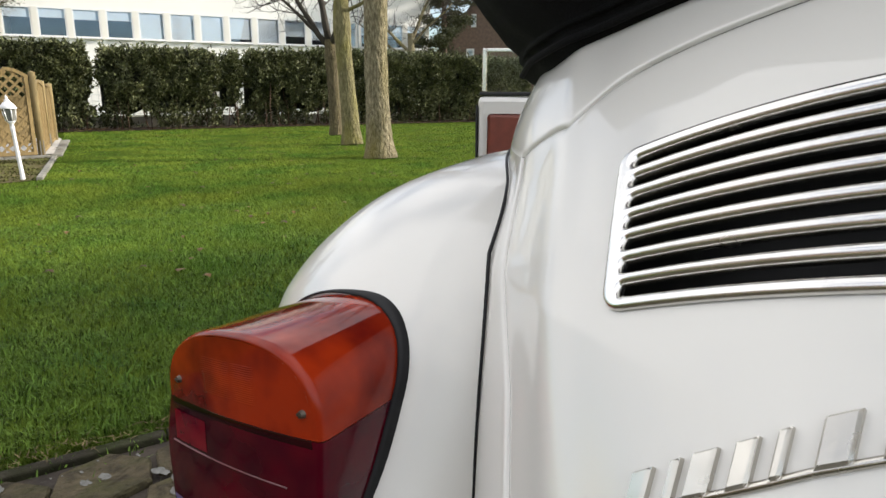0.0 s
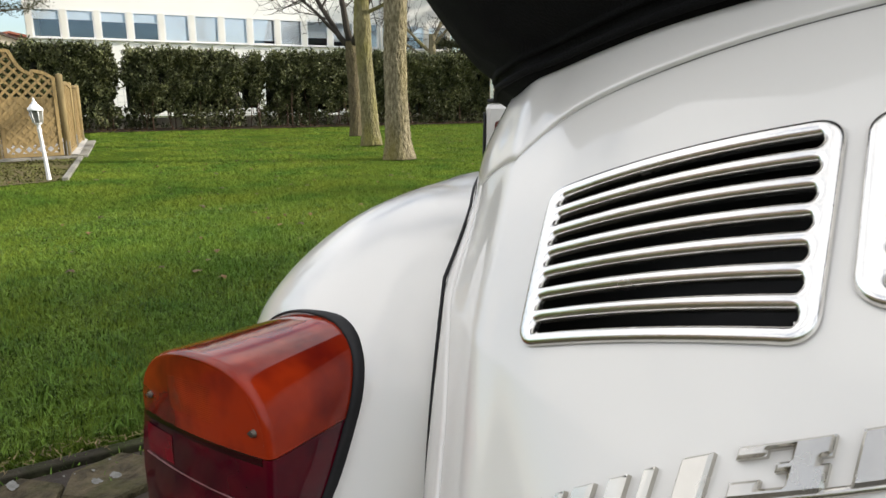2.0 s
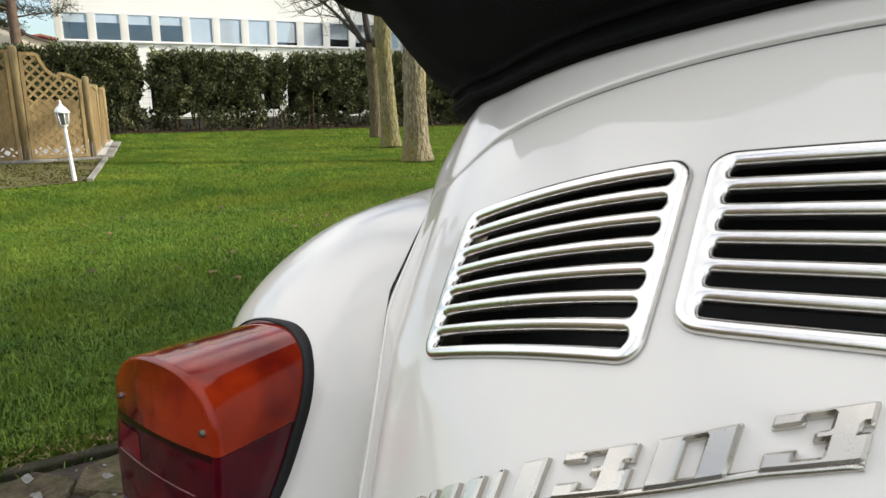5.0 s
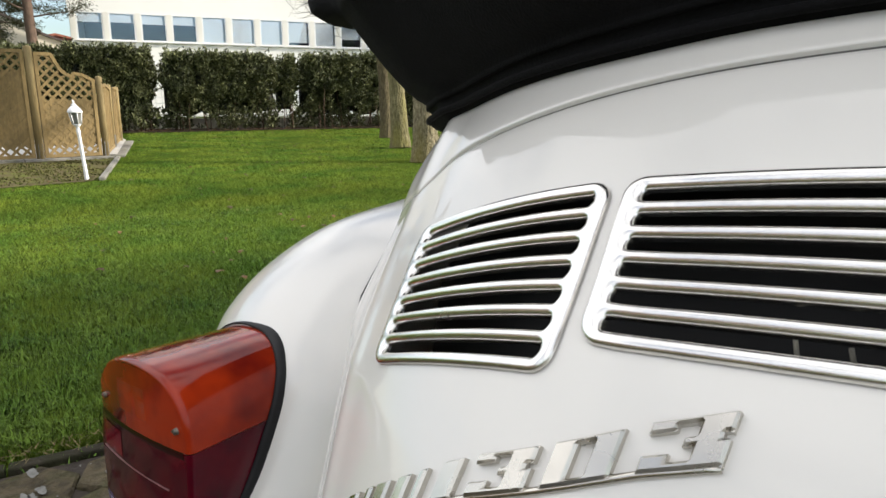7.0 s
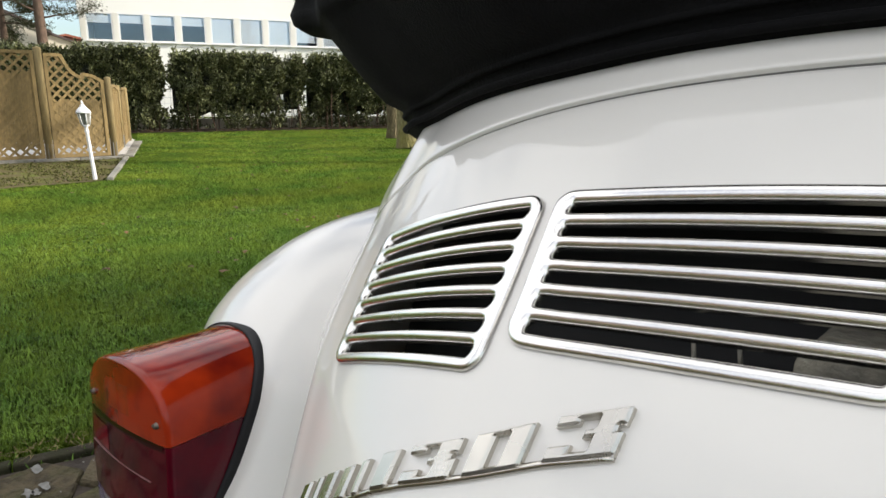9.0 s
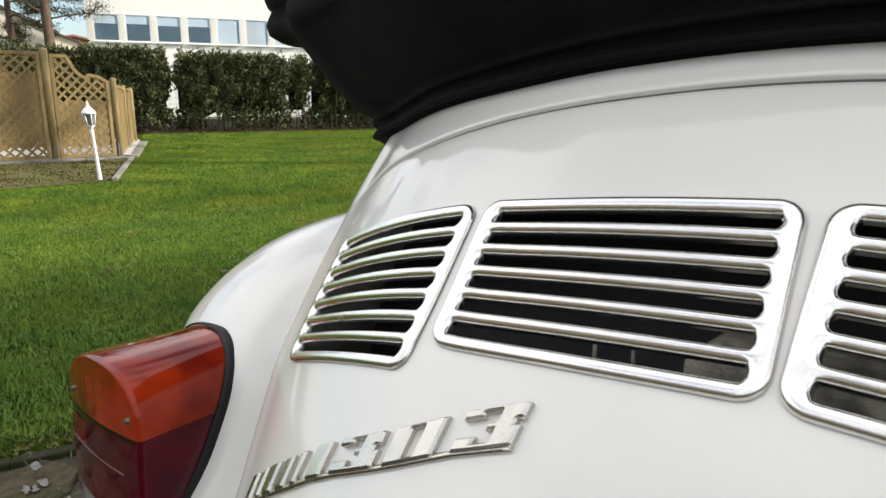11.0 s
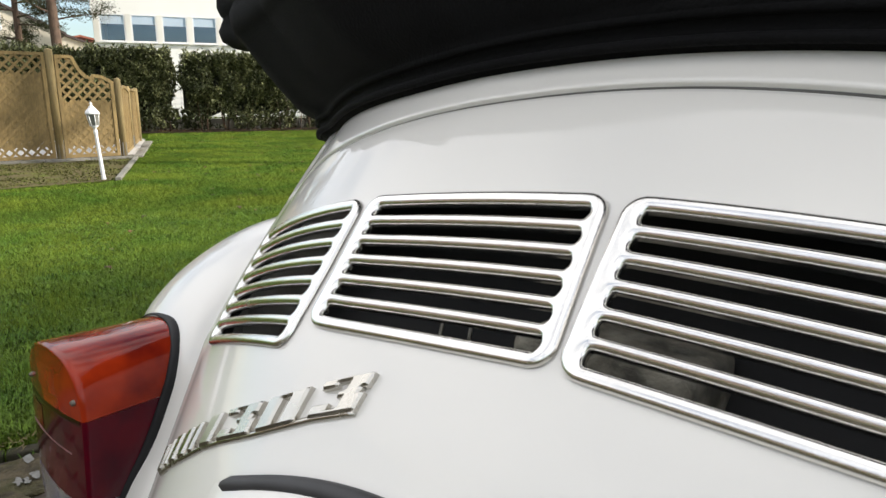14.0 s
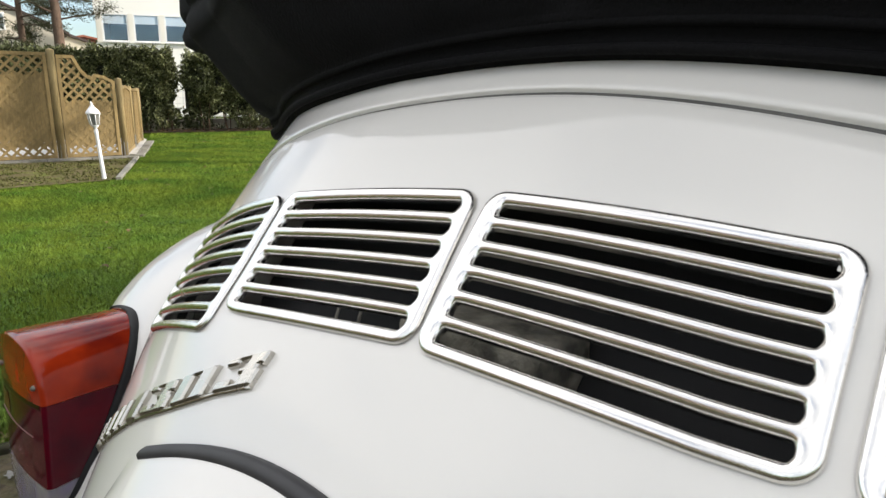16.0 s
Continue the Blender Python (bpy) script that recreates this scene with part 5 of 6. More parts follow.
PA, PB, PC = (-12.70, 3.02, 0), (-12.62, 4.05, 0), (-16.60, 5.80, 0)
round_post(PA, 1.90, 0.062)
round_post(PB, 1.44, 0.054)
round_post(PC, 1.31, 0.062)
round_post((-14.6, 4.92, 0), 1.33, 0.042)
round_post((-12.95, 1.20, 0), 1.90, 0.062)


def sweep_top(x):
    # swept top of the end panel: flat beside the tall post, a hollow curve, then a step
    if x < 0.26:
        return 1.80
    if x < 0.50:
        f = (x - 0.26) / 0.24
        return 1.80 - 0.34 * (1 - (1 - f) ** 2) * 0.98
    if x < 0.56:
        return 1.455
    if x < 0.72:
        return 1.50 - 0.03 * (x - 0.56) / 0.16
    return 1.47 - 0.10 * (x - 0.72) / 0.17


fence_panel((-12.95, 1.27, 0.0), (-12.705, 2.95, 0.0), lambda x: 1.83, 0.06, "lattice_panel", "brown wooden lattice fence panel with close-boarded middle")
fence_panel((-12.695, 3.09, 0.0), (-12.625, 3.98, 0.0), sweep_top, 0.06, "lattice_panel", "brown wooden lattice panel with a swept top")
fence_panel((-12.70, 4.09, 0.0), (-14.52, 4.89, 0.0), lambda x: 1.27 + 0.05 * math.sin(x * 1.8), 0.06, "lattice_panel", "brown wooden lattice fence panel running back to the hedge")
fence_panel((-14.68, 4.95, 0.0), (-16.52, 5.76, 0.0), lambda x: 1.28, 0.06, "lattice_panel", "low brown wooden lattice fence panel")

# ---------------------------------------------------------------- hedge
H0, HD = Vector((-21.0, 8.0, 0)), Vector((3.5, 13.0, 0)).normalized()
HN = Vector((HD.y, -HD.x, 0))           # towards the lawn


def hedge_section(s0, s1, top0, top1, seed, thin=0.0, label="dense dark green hedge"):
    """Between s0 and s1 along the hedge line; thin: how bare its foot is."""
    rg = random.Random(seed)
    hedge = thing("hedge", label, "hedge", "hedge sections", at=H0 + HD * ((s0 + s1) / 2))
    inv = -hedge.location
    depth = 1.0

    def surface(s, z):
        n1 = noise.noise((s * 0.9, z * 1.1, seed)) * 0.30 + noise.noise((s * 2.3, z * 2.0, seed + 7)) * 0.24 + noise.noise((s * 5.5, z * 4.5, seed + 4)) * 0.12
        bulge = 0.10 * math.sin(min(1, max(0, z / 2.2)) * math.pi)
        ends = 0.35 * (smoothstep(s0 + 0.35, s0, s) ** 2 + smoothstep(s1 - 0.35, s1, s) ** 2)
        return bulge + n1 - ends

    def crown(s):
        return top0 + (top1 - top0) * (s - s0) / (s1 - s0) + 0.13 * noise.noise((s * 1.7, seed, 0)) + 0.16 * noise.noise((s * 5, seed, 2)) + 0.09 * noise.noise((s * 13, seed, 5)) - 0.70 * (smoothstep(s0 + 0.30, s0, s) ** 2 + smoothstep(s1 - 0.30, s1, s) ** 2)

    # dark inner sheet: stands for the shade deep among the twigs
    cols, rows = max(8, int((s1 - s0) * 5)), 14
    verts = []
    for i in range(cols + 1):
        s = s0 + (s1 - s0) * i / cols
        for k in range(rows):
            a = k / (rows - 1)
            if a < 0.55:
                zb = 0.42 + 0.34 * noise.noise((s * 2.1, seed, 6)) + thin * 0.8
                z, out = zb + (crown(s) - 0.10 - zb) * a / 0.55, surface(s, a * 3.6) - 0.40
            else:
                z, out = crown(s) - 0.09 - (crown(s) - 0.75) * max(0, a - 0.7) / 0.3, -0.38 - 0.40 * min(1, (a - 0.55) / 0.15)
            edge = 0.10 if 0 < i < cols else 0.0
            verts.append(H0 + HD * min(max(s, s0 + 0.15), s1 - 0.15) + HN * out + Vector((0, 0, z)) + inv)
    mesh_object("inner_mass", verts, grid_faces(cols + 1, rows), HEDGESHADE, hedge)
    # leaves
    verts, faces = [], []
    count = int((s1 - s0) * 1900)
    for _ in range(count):
        s = rg.uniform(s0, s1)
        top = crown(s)
        if rg.random() < 0.84:
            z = top * (rg.random() ** 0.92)
            if z < 0.75 and (rg.random() < 0.30 * (1 - z / 0.75) + thin * 0.6 or noise.noise((s * 1.6, z * 0.8, seed + 3)) < -0.42 + thin * 0.6):
                continue
            if noise.noise((s * 1.9, z * 1.4, seed + 9)) < -0.36 - 0.12 * (1 - thin):
                continue
            if 0.66 < z < 1.25 and min(s - s0, s1 - s) < 0.17 + 0.16 * noise.noise((z * 3.0, seed, 1)):
                continue
            out = surface(s, z) - abs(rg.gauss(0, 0.12 if z > 1.0 else 0.38))
            lean = HN * 0.75
        else:
            z = top + rg.uniform(-0.26, 0.04) + (0.14 * rg.random() if rg.random() < 0.3 else 0)
            out = rg.uniform(-0.9, 0.05)
            lean = HN * 0.15
        p = H0 + HD * s + HN * out + Vector((0, 0, max(0.06, z))) + inv
        axis = (lean + Vector((rg.gauss(0, 0.35), rg.gauss(0, 0.35), 0.75 + rg.gauss(0, 0.3)))).normalized()
        # one spray of narrow leaves
        reach = rg.uniform(0.07, 0.15)
        for n in range(6):
            d = (axis + Vector((rg.gauss(0, 0.5), rg.gauss(0, 0.5), rg.gauss(0, 0.4)))).normalized()
            e = d.orthogonal().normalized()
            e = Matrix.Rotation(rg.uniform(0, 6.28), 3, d) @ e
            c = p + axis * reach * (n / 6)
            size = rg.uniform(0.06, 0.125)
            q = len(verts)
            verts += [c, c + d * size * 0.5 + e * size * 0.22, c + d * size, c + d * size * 0.5 - e * size * 0.22]
            faces.append((q, q + 1, q + 2, q + 3))
    mesh_object("foliage", verts, faces, HEDGE, hedge, "", False)
    # bare stems at the foot
    for k in range(int((s1 - s0) * 5.5)):
        s = rg.uniform(s0 + 0.2, s1 - 0.2)
        b = H0 + HD * s + HN * rg.uniform(-0.4, 0.05) + inv
        t = b + Vector((rg.uniform(-0.2, 0.2), rg.uniform(-0.2, 0.2), rg.uniform(0.8, 1.5)))
        tube("stem", [b, b.lerp(t, 0.5) + Vector((rg.uniform(-0.05, 0.05), rg.uniform(-0.05, 0.05), 0)), t], [0.020, 0.014, 0.007], TWIG, hedge, 5)
    return hedge


hedge_section(-9.0, 0.72, 2.20, 2.42, 11)
hedge_section(0.80, 4.55, 2.34, 2.34, 23, 0.14)
hedge_section(4.45, 5.25, 2.28, 2.32, 31, 0.40, "thin half-bare hedge bush with brown stems")
hedge_section(5.30, 9.3, 2.36, 2.55, 43, 0.08)
hedge_section(9.2, 18.5, 2.55, 2.50, 57)

# soil strip with leaf litter, low wall and wire fence behind the hedge
a0, a1 = H0 + HD * -9.5, H0 + HD * 19
ob = flat("hedge_bed", [(a0 + HN * 0.50)[:2], (a1 + HN * 0.50)[:2], (a1 - HN * 1.6)[:2], (a0 - HN * 1.6)[:2]], 0.012, HEDGESOIL, "dark soil strip with brown litter under the hedge", cat="soil")
wall = thing("low_wall", "low pale concrete wall behind the hedge", "wall", kind="structure")
for k in range(14):
    s = -9 + k * 2.0
    bm = bmesh.new()
    box(bm, 0, 1.985, -0.10, 0.10, 0, 0.36, bevel=0.01)
    m = Matrix.Translation(H0 + HD * s - HN * 1.55) @ pose(0, 0, 0, 0, 0, math.degrees(math.atan2(HD.y, HD.x)))
    bmesh.ops.transform(bm, matrix=m, verts=bm.verts)
    part("wall_block", bm, LOWWALL, wall)
wire = thing("wire_fence", "pale galvanised wire mesh fence behind the hedge", "fence", kind="structure")
verts, faces = [], []


def wire_bar(a, b, r):
    v, f = tube_data([a, b], r, 4, False)
    s = len(verts)
    verts.extend(v)
    faces.extend(tuple(s + k for k in q) for q in f)


for k in range(26 * 5):
    p = H0 + HD * (-8 + k * 0.2) - HN * 1.55
    wire_bar(p + Vector((0, 0, 0.36)), p + Vector((0, 0, 1.55)), 0.006)
for z in (0.45, 0.65, 0.85, 1.05, 1.25, 1.45):
    wire_bar(H0 + HD * -8 - HN * 1.55 + Vector((0, 0, z)), H0 + HD * 18 - HN * 1.55 + Vector((0, 0, z)), 0.007)
tagged(mesh_object("wire_mesh", verts, faces, MESHWIRE, wire), kind="stuff")
for k in range(14):
    p = H0 + HD * (-8 + k * 2.0) - HN * 1.55
    tube("fence_pole", [p, p + Vector((0, 0, 1.6))], 0.025, MESHWIRE, wire, 8)


# ---------------------------------------------------------------- office building
F0, FD = Vector((-36.24, 13.28, 0)), Vector((0.4296, 0.9031, 0)).normalized()
FN = Vector((FD.y, -FD.x, 0))
fturn = Matrix(((FD.x, -FN.x, 0, F0.x), (FD.y, -FN.y, 0, F0.y), (0, 0, 1, 0), (0, 0, 0, 1)))   # x along, y into the building
office = thing("office_building", "long white rendered office building with a band of windows", "building")


def office_box(name, dims, material, parent, label="", bevel=0.0):
    bm = bmesh.new()
    box(bm, *dims, bevel=bevel)
    bmesh.ops.transform(bm, matrix=fturn, verts=bm.verts)
    return part(name, bm, material, parent, label)


PITCH, FIRST, NWIN = 1.478, -1.61, 15
WIDE = 1.23
E0, E1 = -1.93, 20.65
office_box("wall_below", (E0, E1, 0.0, 0.35, 0.0, 3.74), FACADE, office, "white rendered wall")
office_box("wall_above", (E0, E1, 0.0, 0.35, 5.17, 7.6), FACADE, office, "white rendered wall")
office_box("roof_edge", (E0 - 0.1, E1 + 0.1, -0.12, 12.0, 7.6, 7.75), SILL, office, "flat roof edge")
office_box("end_wall", (E0, E0 + 0.35, 0.36, 12.0, 0.0, 7.6), FACADE, office, "white end wall")
office_box("end_wall", (E1 - 0.35, E1, 0.36, 12.0, 0.0, 7.6), FACADE, office, "white end wall")
office_box("back_wall", (E0, E1, 11.7, 12.0, 0.0, 7.6), FACADE, office)
office_box("floor_slab", (E0 + 0.36, E1 - 0.36, 0.36, 11.6, 3.2, 3.4), STUCCO, office)
# dark blue sheet whose colour stands for the rooms' dimness
office_box("room_back", (E0 + 0.36, E1 - 0.36, 2.6, 2.7, 3.41, 7.5), ROOMSHADE, office)
for k in range(NWIN + 1):
    x1 = FIRST + k * PITCH
    x0 = x1 - (PITCH - WIDE)
    office_box("pier", (max(E0, x0) + 0.0, min(x1, E1), -0.03, 0.30, 3.741, 5.169), PIER, office, "pale beige pier")
for k in range(NWIN):
    x0 = FIRST + k * PITCH
    win = subgroup("office_window", "white framed window", office)
    f = 0.07
    office_box("window_frame", (x0, x0 + f, -0.018, 0.10, 3.78, 5.168), FRAMEW, win)
    office_box("window_frame", (x0 + WIDE - f, x0 + WIDE, -0.018, 0.10, 3.78, 5.168), FRAMEW, win)
    office_box("window_frame", (x0 + f, x0 + WIDE - f, -0.02, 0.10, 5.10, 5.168), FRAMEW, win)
    office_box("window_frame", (x0 + f, x0 + WIDE - f, -0.02, 0.10, 3.78, 3.86), FRAMEW, win)
    office_box("window_sill", (x0 - 0.02, x0 + WIDE + 0.02, -0.14, -0.025, 3.742, 3.775), SILL, win)
    pane = office_box("pane", (x0 + f, x0 + WIDE - f, 0.000, 0.008, 3.86, 5.10), PANE, win)
    pane.visible_shadow = False
    # long drops at k 6 to 8 stand in for white cloud reflections
    drop = (0.44, 0.42, 0.46, 0.44, 1.235, 1.235, 1.235, 1.1, 1.235, 0.85, 1.0, 1.235, 0.6, 0.62, 0.5)[k]
    office_box("roller_blind", (x0 + f, x0 + WIDE - f, 0.014, 0.022, 5.10 - drop, 5.10), BLIND, win, "pale blind sheet, in some windows standing for reflected cloud")

# downpipe at the right end
tube("downpipe", [tuple(fturn @ Vector((16.0, -0.08, 0.2))), tuple(fturn @ Vector((16.0, -0.08, 7.5)))], 0.06, SILL, office, 8)


# ---------------------------------------------------------------- trees
def limb_points(p, d, length, rg, bend, n=6, rise=0.0):
    pts, d = [Vector(p)], Vector(d).normalized()
    for _ in range(n):
        d = (d + Vector((rg.gauss(0, bend), rg.gauss(0, bend), rg.gauss(0, bend) + rise))).normalized()
        pts.append(pts[-1] + d * (length / n))
    return pts


def ridges(c, sn, z, seed):
    """bark relief: a net of rough upright ridges between furrows"""
    warp = 0.35 * noise.noise((c * 3, sn * 3, z * 2.5 + seed))
    a = abs(noise.noise((c * 7 + warp, sn * 7 + warp, z * 2.6 + seed)))
    b = abs(noise.noise((c * 13, sn * 13, z * 7.0 + seed * 2)))
    return 0.75 * min(1.0, a * 3.0) + 0.35 * min(1.0, b * 2.5)


def bare_tree(base, name, label, trunk, radii, limbs, seed, bark, group="bare trees", limb_bark=None, fine=1):
    rg = random.Random(seed)
    tree = thing(name, label, "tree", group, at=base)
    sides = 28 * fine * 3
    # trunk with root flare and uneven girth
    pts = []
    n = 40 + 120 * fine
    tp = [Vector(p) for p in trunk]
    for i in range(n + 1):
        f = i / n * (len(tp) - 1)
        k = min(int(f), len(tp) - 2)
        pts.append(tp[k].lerp(tp[k + 1], f - k))
    rr = [float(np.interp(p.z, [q[0] for q in radii], [q[1] for q in radii])) for p in pts]
    v, fc = tube_data(pts, rr, sides)
    out = []
    for i, p in enumerate(pts):
        for k in range(sides):
            q = v[i * sides + k]
            ca, sa = math.cos(k / sides * 2 * math.pi), math.sin(k / sides * 2 * math.pi)
            w = 0.965 + 0.05 * noise.noise((ca * 1.5, sa * 1.5, p.z * 1.1 + seed)) + 0.085 * ridges(ca, sa, p.z, seed)
            flare = 1 + 0.14 * max(0.0, 1 - p.z / 0.25) * (0.6 + 0.4 * math.sin(k / sides * 6.28 * 5 + seed))
            out.append(p + (q - p) * w * flare)
    mesh_object("trunk", out, fc, bark, tree, "mossy ridged bark")
    tw_v, tw_f = [], []

    def twig(p, d, ln, r0, depth):
        pt = limb_points(p, d, ln, rg, 0.16, 5, 0.04)
        v, f = tube_data(pt, [r0 * (1 - 0.75 * i / 5) for i in range(6)], 5 if depth > 1 else 4, False)
        s = len(tw_v)
        tw_v.extend(v)
        tw_f.extend(tuple(s + k for k in q) for q in f)
        if depth > 0:
            for k in range(3 + depth):
                i = rg.randrange(2, 6)
                side = Vector((rg.gauss(0, 1), rg.gauss(0, 1), rg.gauss(0.35, 0.6))).normalized()
                twig(pt[i], (pt[i] - pt[i - 1]).normalized() * 0.7 + side * 0.8, ln * rg.uniform(0.45, 0.7), r0 * 0.45, depth - 1)

    for p, d, ln, r0 in limbs:
        pt = limb_points(p, d, ln, rg, 0.10, 7, 0.03)
        v, f = tube_data(pt, [r0 * (1 - 0.7 * i / 7) for i in range(8)], 10)
        mesh_object("limb", v, f, limb_bark or bark, tree)
        for i in range(2, 8):
            for _ in range(2):
                side = Vector((rg.gauss(0, 1), rg.gauss(0, 1), rg.gauss(0.3, 0.6))).normalized()
                twig(pt[i], (pt[i] - pt[i - 1]).normalized() * 0.5 + side, ln * rg.uniform(0.25, 0.5), r0 * 0.28, 2)
    tagged(mesh_object("twig_crown", tw_v, tw_f, BARKDARK, tree, "thin bare twigs"), kind="stuff")
    return tree


bare_tree((-8.28, 7.85, 0), "tree", "bare tree with a stout mossy trunk on the lawn", [(0, 0, 0), (-0.04, 0, 0.9), (-0.06, 0, 1.8), (-0.03, 0.0, 3.0), (0.05, 0.05, 5.5)],
          [(0, 0.262), (0.35, 0.222), (1.0, 0.196), (1.8, 0.188), (2.6, 0.188), (5.5, 0.12)],
          [((-0.02, 0, 3.6), (0.6, -0.3, 0.8), 2.6, 0.08), ((0.0, 0, 4.2), (-0.5, 0.4, 1), 2.6, 0.08), ((0.05, 0.05, 5.4), (0.2, 0.3, 1), 3.0, 0.10), ((-0.02, 0, 3.1), (-0.2, 0.9, 0.7), 2.4, 0.07)], 3, BARK)
bare_tree((-11.02, 9.75, 0), "tree", "bare leaning tree with a mossy trunk on the lawn", [(0.03, 0, 0), (-0.06, 0, 1.0), (-0.16, 0, 1.9), (-0.20, 0, 2.6), (-0.22, 0, 4.5)],
          [(0, 0.225), (0.4, 0.19), (1.2, 0.165), (1.9, 0.165), (2.5, 0.185), (3.0, 0.15), (4.5, 0.10)],
          [((-0.2, 0, 2.75), (0.85, 0.5, 0.35), 1.6, 0.045), ((-0.2, 0, 3.0), (-0.5, 0.5, 1), 2.0, 0.05), ((-0.22, 0, 3.4), (-0.4, 0.3, 1), 2.4, 0.07), ((-0.2, 0, 4.3), (0.2, -0.1, 1), 2.6, 0.09)], 5, BARKMOSS)
bare_tree((-14.0, 11.95, 0), "tree", "bare forked tree with dark branches on the lawn", [(0.05, 0, 0), (0.0, 0, 1.0), (-0.05, 0, 2.1), (-0.10, 0, 2.5)],
          [(0, 0.185), (0.4, 0.155), (1.5, 0.15), (2.1, 0.18), (2.5, 0.13)],
          [((-0.10, 0, 2.3), (-0.95, -0.55, 1.05), 3.2, 0.085), ((-0.10, 0, 2.4), (-0.30, -0.1, 1.2), 3.4, 0.10), ((-0.08, 0, 2.3), (0.45, 0.25, 1.2), 3.0, 0.09), ((-0.1, 0, 2.35), (-0.6, -0.3, 0.9), 2.8, 0.06)], 9, BARKDUSK, limb_bark=BARKDARK)
# farther bare tree in front of the office's end
bare_tree((-26.2, 28.8, 0), "tree", "slender bare tree behind the hedge", [(0, 0, 0), (0.05, 0, 2.5), (0.0, 0, 4.5)], [(0, 0.30), (2.5, 0.24), (4.5, 0.17)],
          [((0, 0, 3.4), (-0.9, -0.5, 0.9), 4.2, 0.11), ((0, 0, 4.0), (0.4, 0.3, 1), 3.6, 0.12), ((0, 0, 3.0), (-0.8, -0.8, 0.5), 3.6, 0.09), ((0, 0, 3.8), (0.7, 0.4, 0.6), 3.4, 0.09)], 13, BARK)


def pine(base, h, r, seed, first, label, limbs=16, reach=(1.4, 2.8), leaf=0.02):
    rg = random.Random(seed)
    tree = thing("pine_tree", label, "tree", "pine trees", at=base)
    pts = [Vector((0, 0, 0)), Vector((0.05, 0, h * 0.3)), Vector((-0.08, 0, h * 0.65)), Vector((0, 0, h))]
    v, f = tube_data(pts, [r * 1.15, r, r * 0.8, r * 0.4], 14)
    mesh_object("trunk", v, f, PINEBARK, tree)
    nv, nf = [], []
    for k in range(limbs):
        z = first + (h - first) * (k / (limbs - 1))
        a = rg.uniform(0, 6.28)
        ln = rg.uniform(*reach)
        p0 = Vector((0, 0, z))
        pt = limb_points(p0, (math.cos(a), math.sin(a), rg.uniform(-0.1, 0.3)), ln, rg, 0.12, 5)
        v, f = tube_data(pt, [0.05 * (1 - 0.15 * i) for i in range(6)], 6)
        mesh_object("limb", v, f, PINEBARK, tree)
        for i in range(2, 6):
            for _ in range(210):
                c = pt[i] + Vector((rg.gauss(0, 0.24), rg.gauss(0, 0.24), rg.gauss(0.05, 0.14)))
                d = Vector((rg.gauss(0, 1), rg.gauss(0, 1), rg.gauss(0.4, 0.7))).normalized() * rg.uniform(0.07, 0.16)
                e = d.orthogonal().normalized() * leaf
                s = len(nv)
                nv += [c - e, c + e, c + d]
                nf.append((s, s + 1, s + 2))
    tagged(mesh_object("needles", nv, nf, NEEDLE, tree, "", False), kind="stuff")
    return tree


pine((-36.2, 9.6, 0), 9.0, 0.24, 21, 4.6, "tall pine with a reddish bare trunk behind the hedge")
pine((-38.5, 8.6, 0), 8.0, 0.17, 22, 3.2, "pine with sparse dark needles behind the hedge")
pine((-37.0, 5.4, 0), 6.5, 0.16, 25, 2.2, "bushy pine with sparse dark needles behind the hedge")


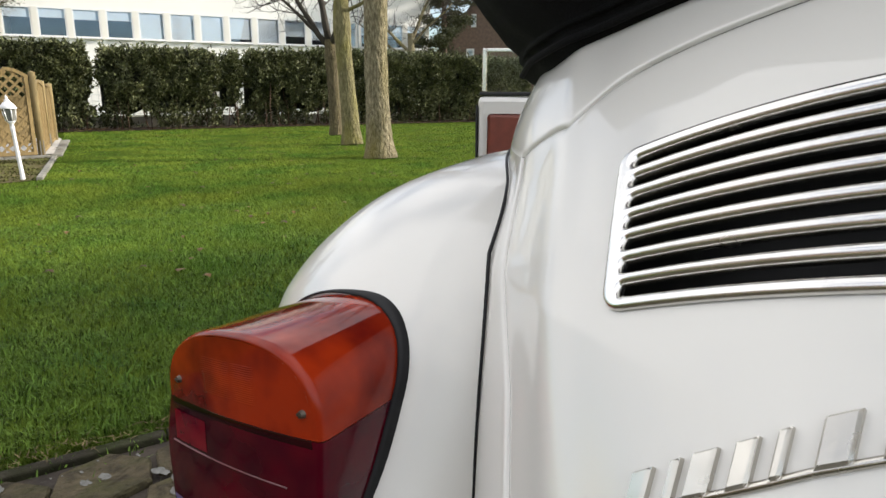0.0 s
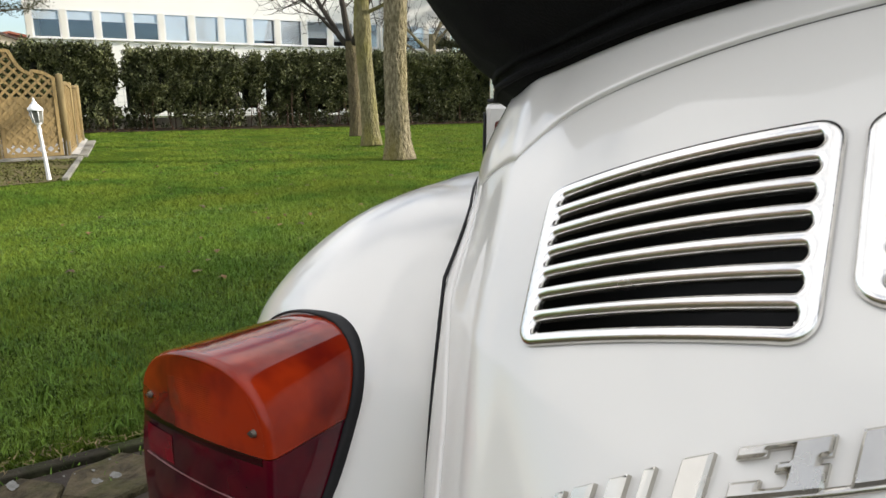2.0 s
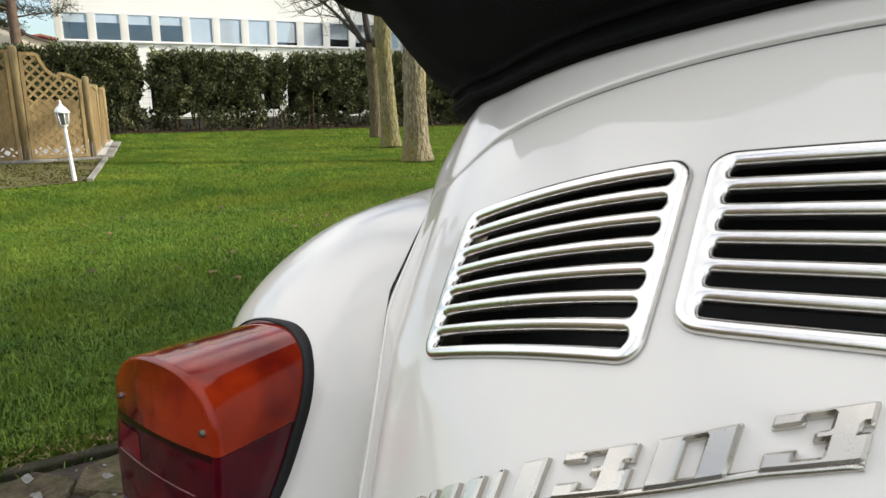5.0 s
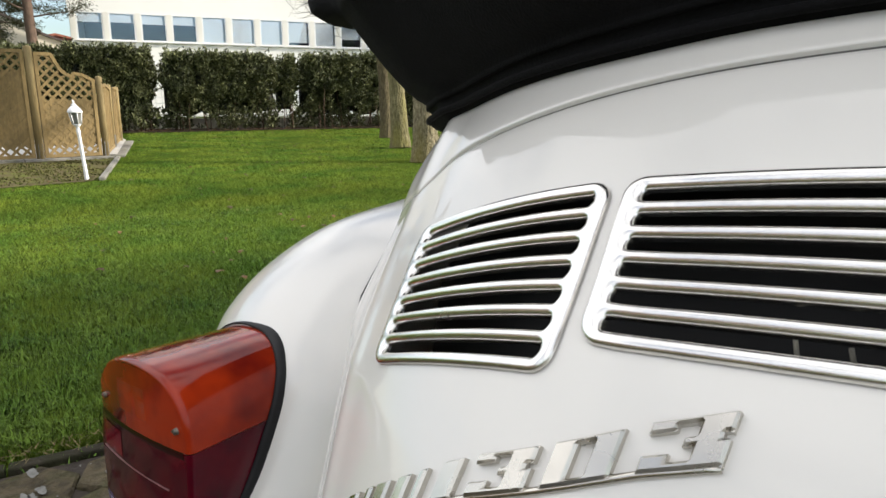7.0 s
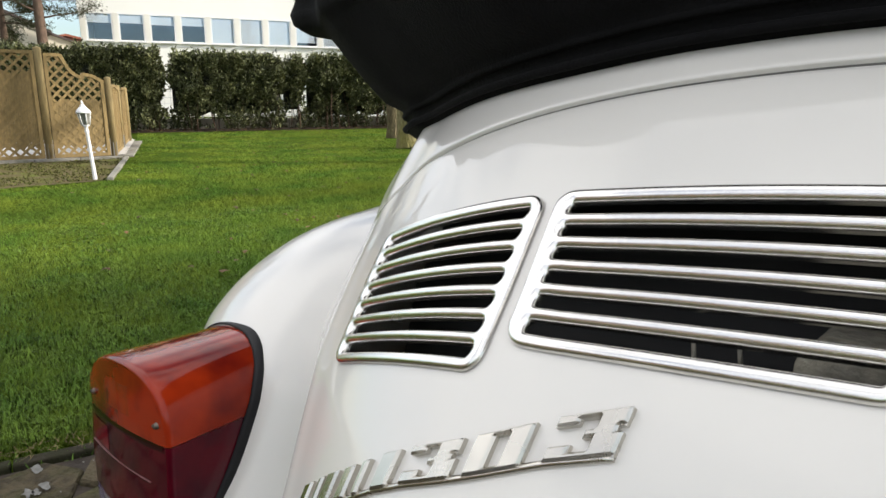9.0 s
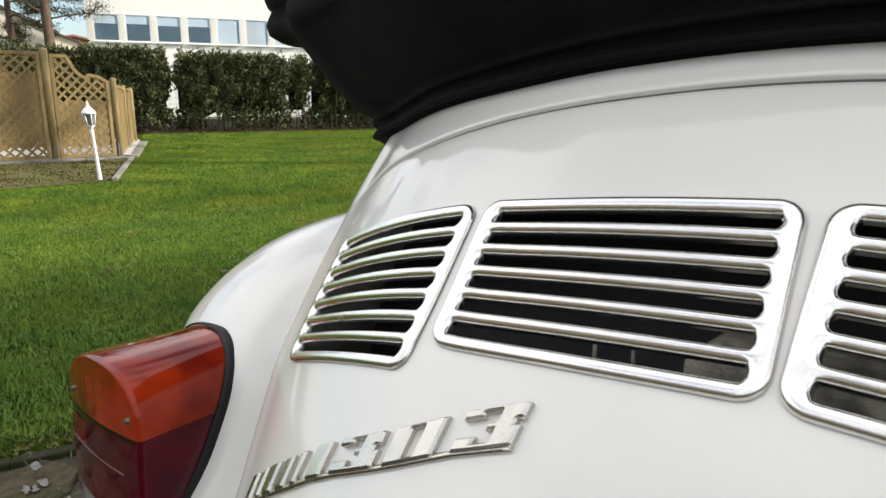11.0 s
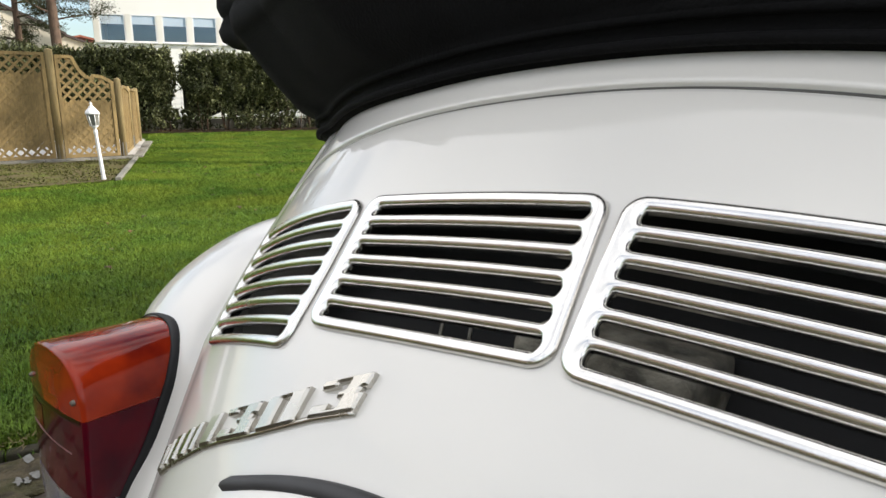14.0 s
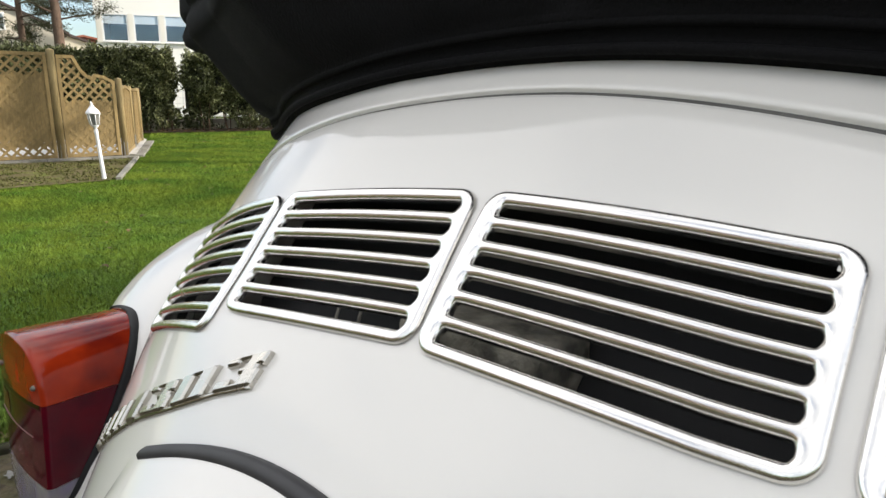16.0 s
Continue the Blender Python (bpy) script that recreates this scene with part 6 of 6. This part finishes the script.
# ---------------------------------------------------------------- houses in the distance
def gable_house(base, turn, w, d, eave, ridge, wall, roof, label, windows=()):
    h = thing("house", label, "house", "houses", at=base)
    h.rotation_euler = (0, 0, radians(turn))
    bm = bmesh.new()
    pts = [(-w / 2, 0), (w / 2, 0), (w / 2, eave), (0, ridge), (-w / 2, eave)]
    a = [bm.verts.new((x, 0, z)) for x, z in pts]
    b = [bm.verts.new((x, d, z)) for x, z in pts]
    bm.faces.new(a)
    bm.faces.new(b[::-1])
    for k in range(5):
        bm.faces.new((a[k], b[k], b[(k + 1) % 5], a[(k + 1) % 5]))
    part("wall", bm, wall, h)
    for s in (-1, 1):
        bm = bmesh.new()
        over = 0.35
        dx, dz = w / 2, ridge - eave
        ln = math.hypot(dx, dz)
        ox, oz = s * dx / ln * over, -dz / ln * over
        lo = (s * w / 2 + ox, eave + oz + 0.02)
        for y0, y1 in ((-0.25, d + 0.25),):
            v = [bm.verts.new(p) for p in ((0, y0, ridge + 0.02), (lo[0], y0, lo[1]), (lo[0], y1, lo[1]), (0, y1, ridge + 0.02), (0, y0, ridge + 0.2), (lo[0], y0, lo[1] + 0.18), (lo[0], y1, lo[1] + 0.18), (0, y1, ridge + 0.2))]
            for q in ((0, 1, 2, 3), (4, 5, 6, 7), (0, 1, 5, 4), (1, 2, 6, 5), (2, 3, 7, 6), (3, 0, 4, 7)):
                bm.faces.new([v[k] for k in q])
        part("roof_slope", bm, roof, h)
    for x, z, ww, hh in windows:
        win = subgroup("house_window", "white framed house window", h)
        bm = bmesh.new()
        box(bm, x - ww / 2, x + ww / 2, -0.06, 0.02, z, z + hh)
        part("window_frame", bm, FRAMEW, win)
        bm = bmesh.new()
        box(bm, x - ww / 2 + 0.08, x + ww / 2 - 0.08, -0.075, -0.05, z + 0.08, z + hh - 0.08)
        part("pane", bm, PANE, win)
    return h


gable_house((-24.7, 37.4, 0), 38, 9.5, 9.0, 4.1, 10.6, BRICK, ROOFDARK, "brown brick gabled house behind the hedge", [(-2.75, 5.4, 0.34, 0.8), (2.0, 5.3, 0.8, 1.2), (-2.95, 2.8, 0.5, 1.25), (2.0, 1.8, 1.2, 1.4)])
pine((-26.1, 31.7, 0), 12.0, 0.16, 33, 1.6, "dense dark conifer beside the brick house", 40, (0.9, 1.9), 0.045)
gable_house((-60, 15.9, 0), 75, 6.0, 14, 4.9, 5.95, STUCCO, ROOFDARK, "beige rendered house in the distance", [(-1.5, 3.4, 1.0, 1.2), (1.2, 3.4, 1.0, 1.2)])
gable_house((-66, 19.7, 0), 75, 4.6, 10, 5.6, 6.1, REDBRICK, ROOFRED, "red brick house with a red tiled roof in the distance", [(-1.0, 3.6, 0.9, 1.1)])
gable_house((-52, 9.8, 0), 80, 8.6, 12, 5.2, 7.2, STUCCO, ROOFDARK, "pale rendered house behind the pines", [(-2, 3, 1.2, 1.4), (2, 3, 1.2, 1.4), (0.5, 5.2, 1.0, 1.1)])

# unseen conifer, added so the lawn's shadow edge turns dappled
pine((5.0, 17.5, 0), 8.5, 0.22, 62, 1.2, "unseen conifer added to roughen the shadow's edge on the lawn")

# unseen houses, added: the first shades the drive, the second serves reflections
gable_house((12.0, 10.0, 0), 0, 6.8, 9.5, 7.0, 11.0, BRICK, ROOFDARK, "unseen brown brick house added to shade the drive", [(-1.8, 1.0, 1.2, 1.3), (1.8, 1.0, 1.2, 1.3)])
gable_house((0.0, -20.0, 0), 90, 9.0, 24.0, 3.4, 7.2, BRICK, ROOFDARK, "unseen long brown brick house added for reflections behind the car", [(-1.8, 1.0, 1.2, 1.3), (1.8, 1.0, 1.2, 1.3)])

lay_pavers()
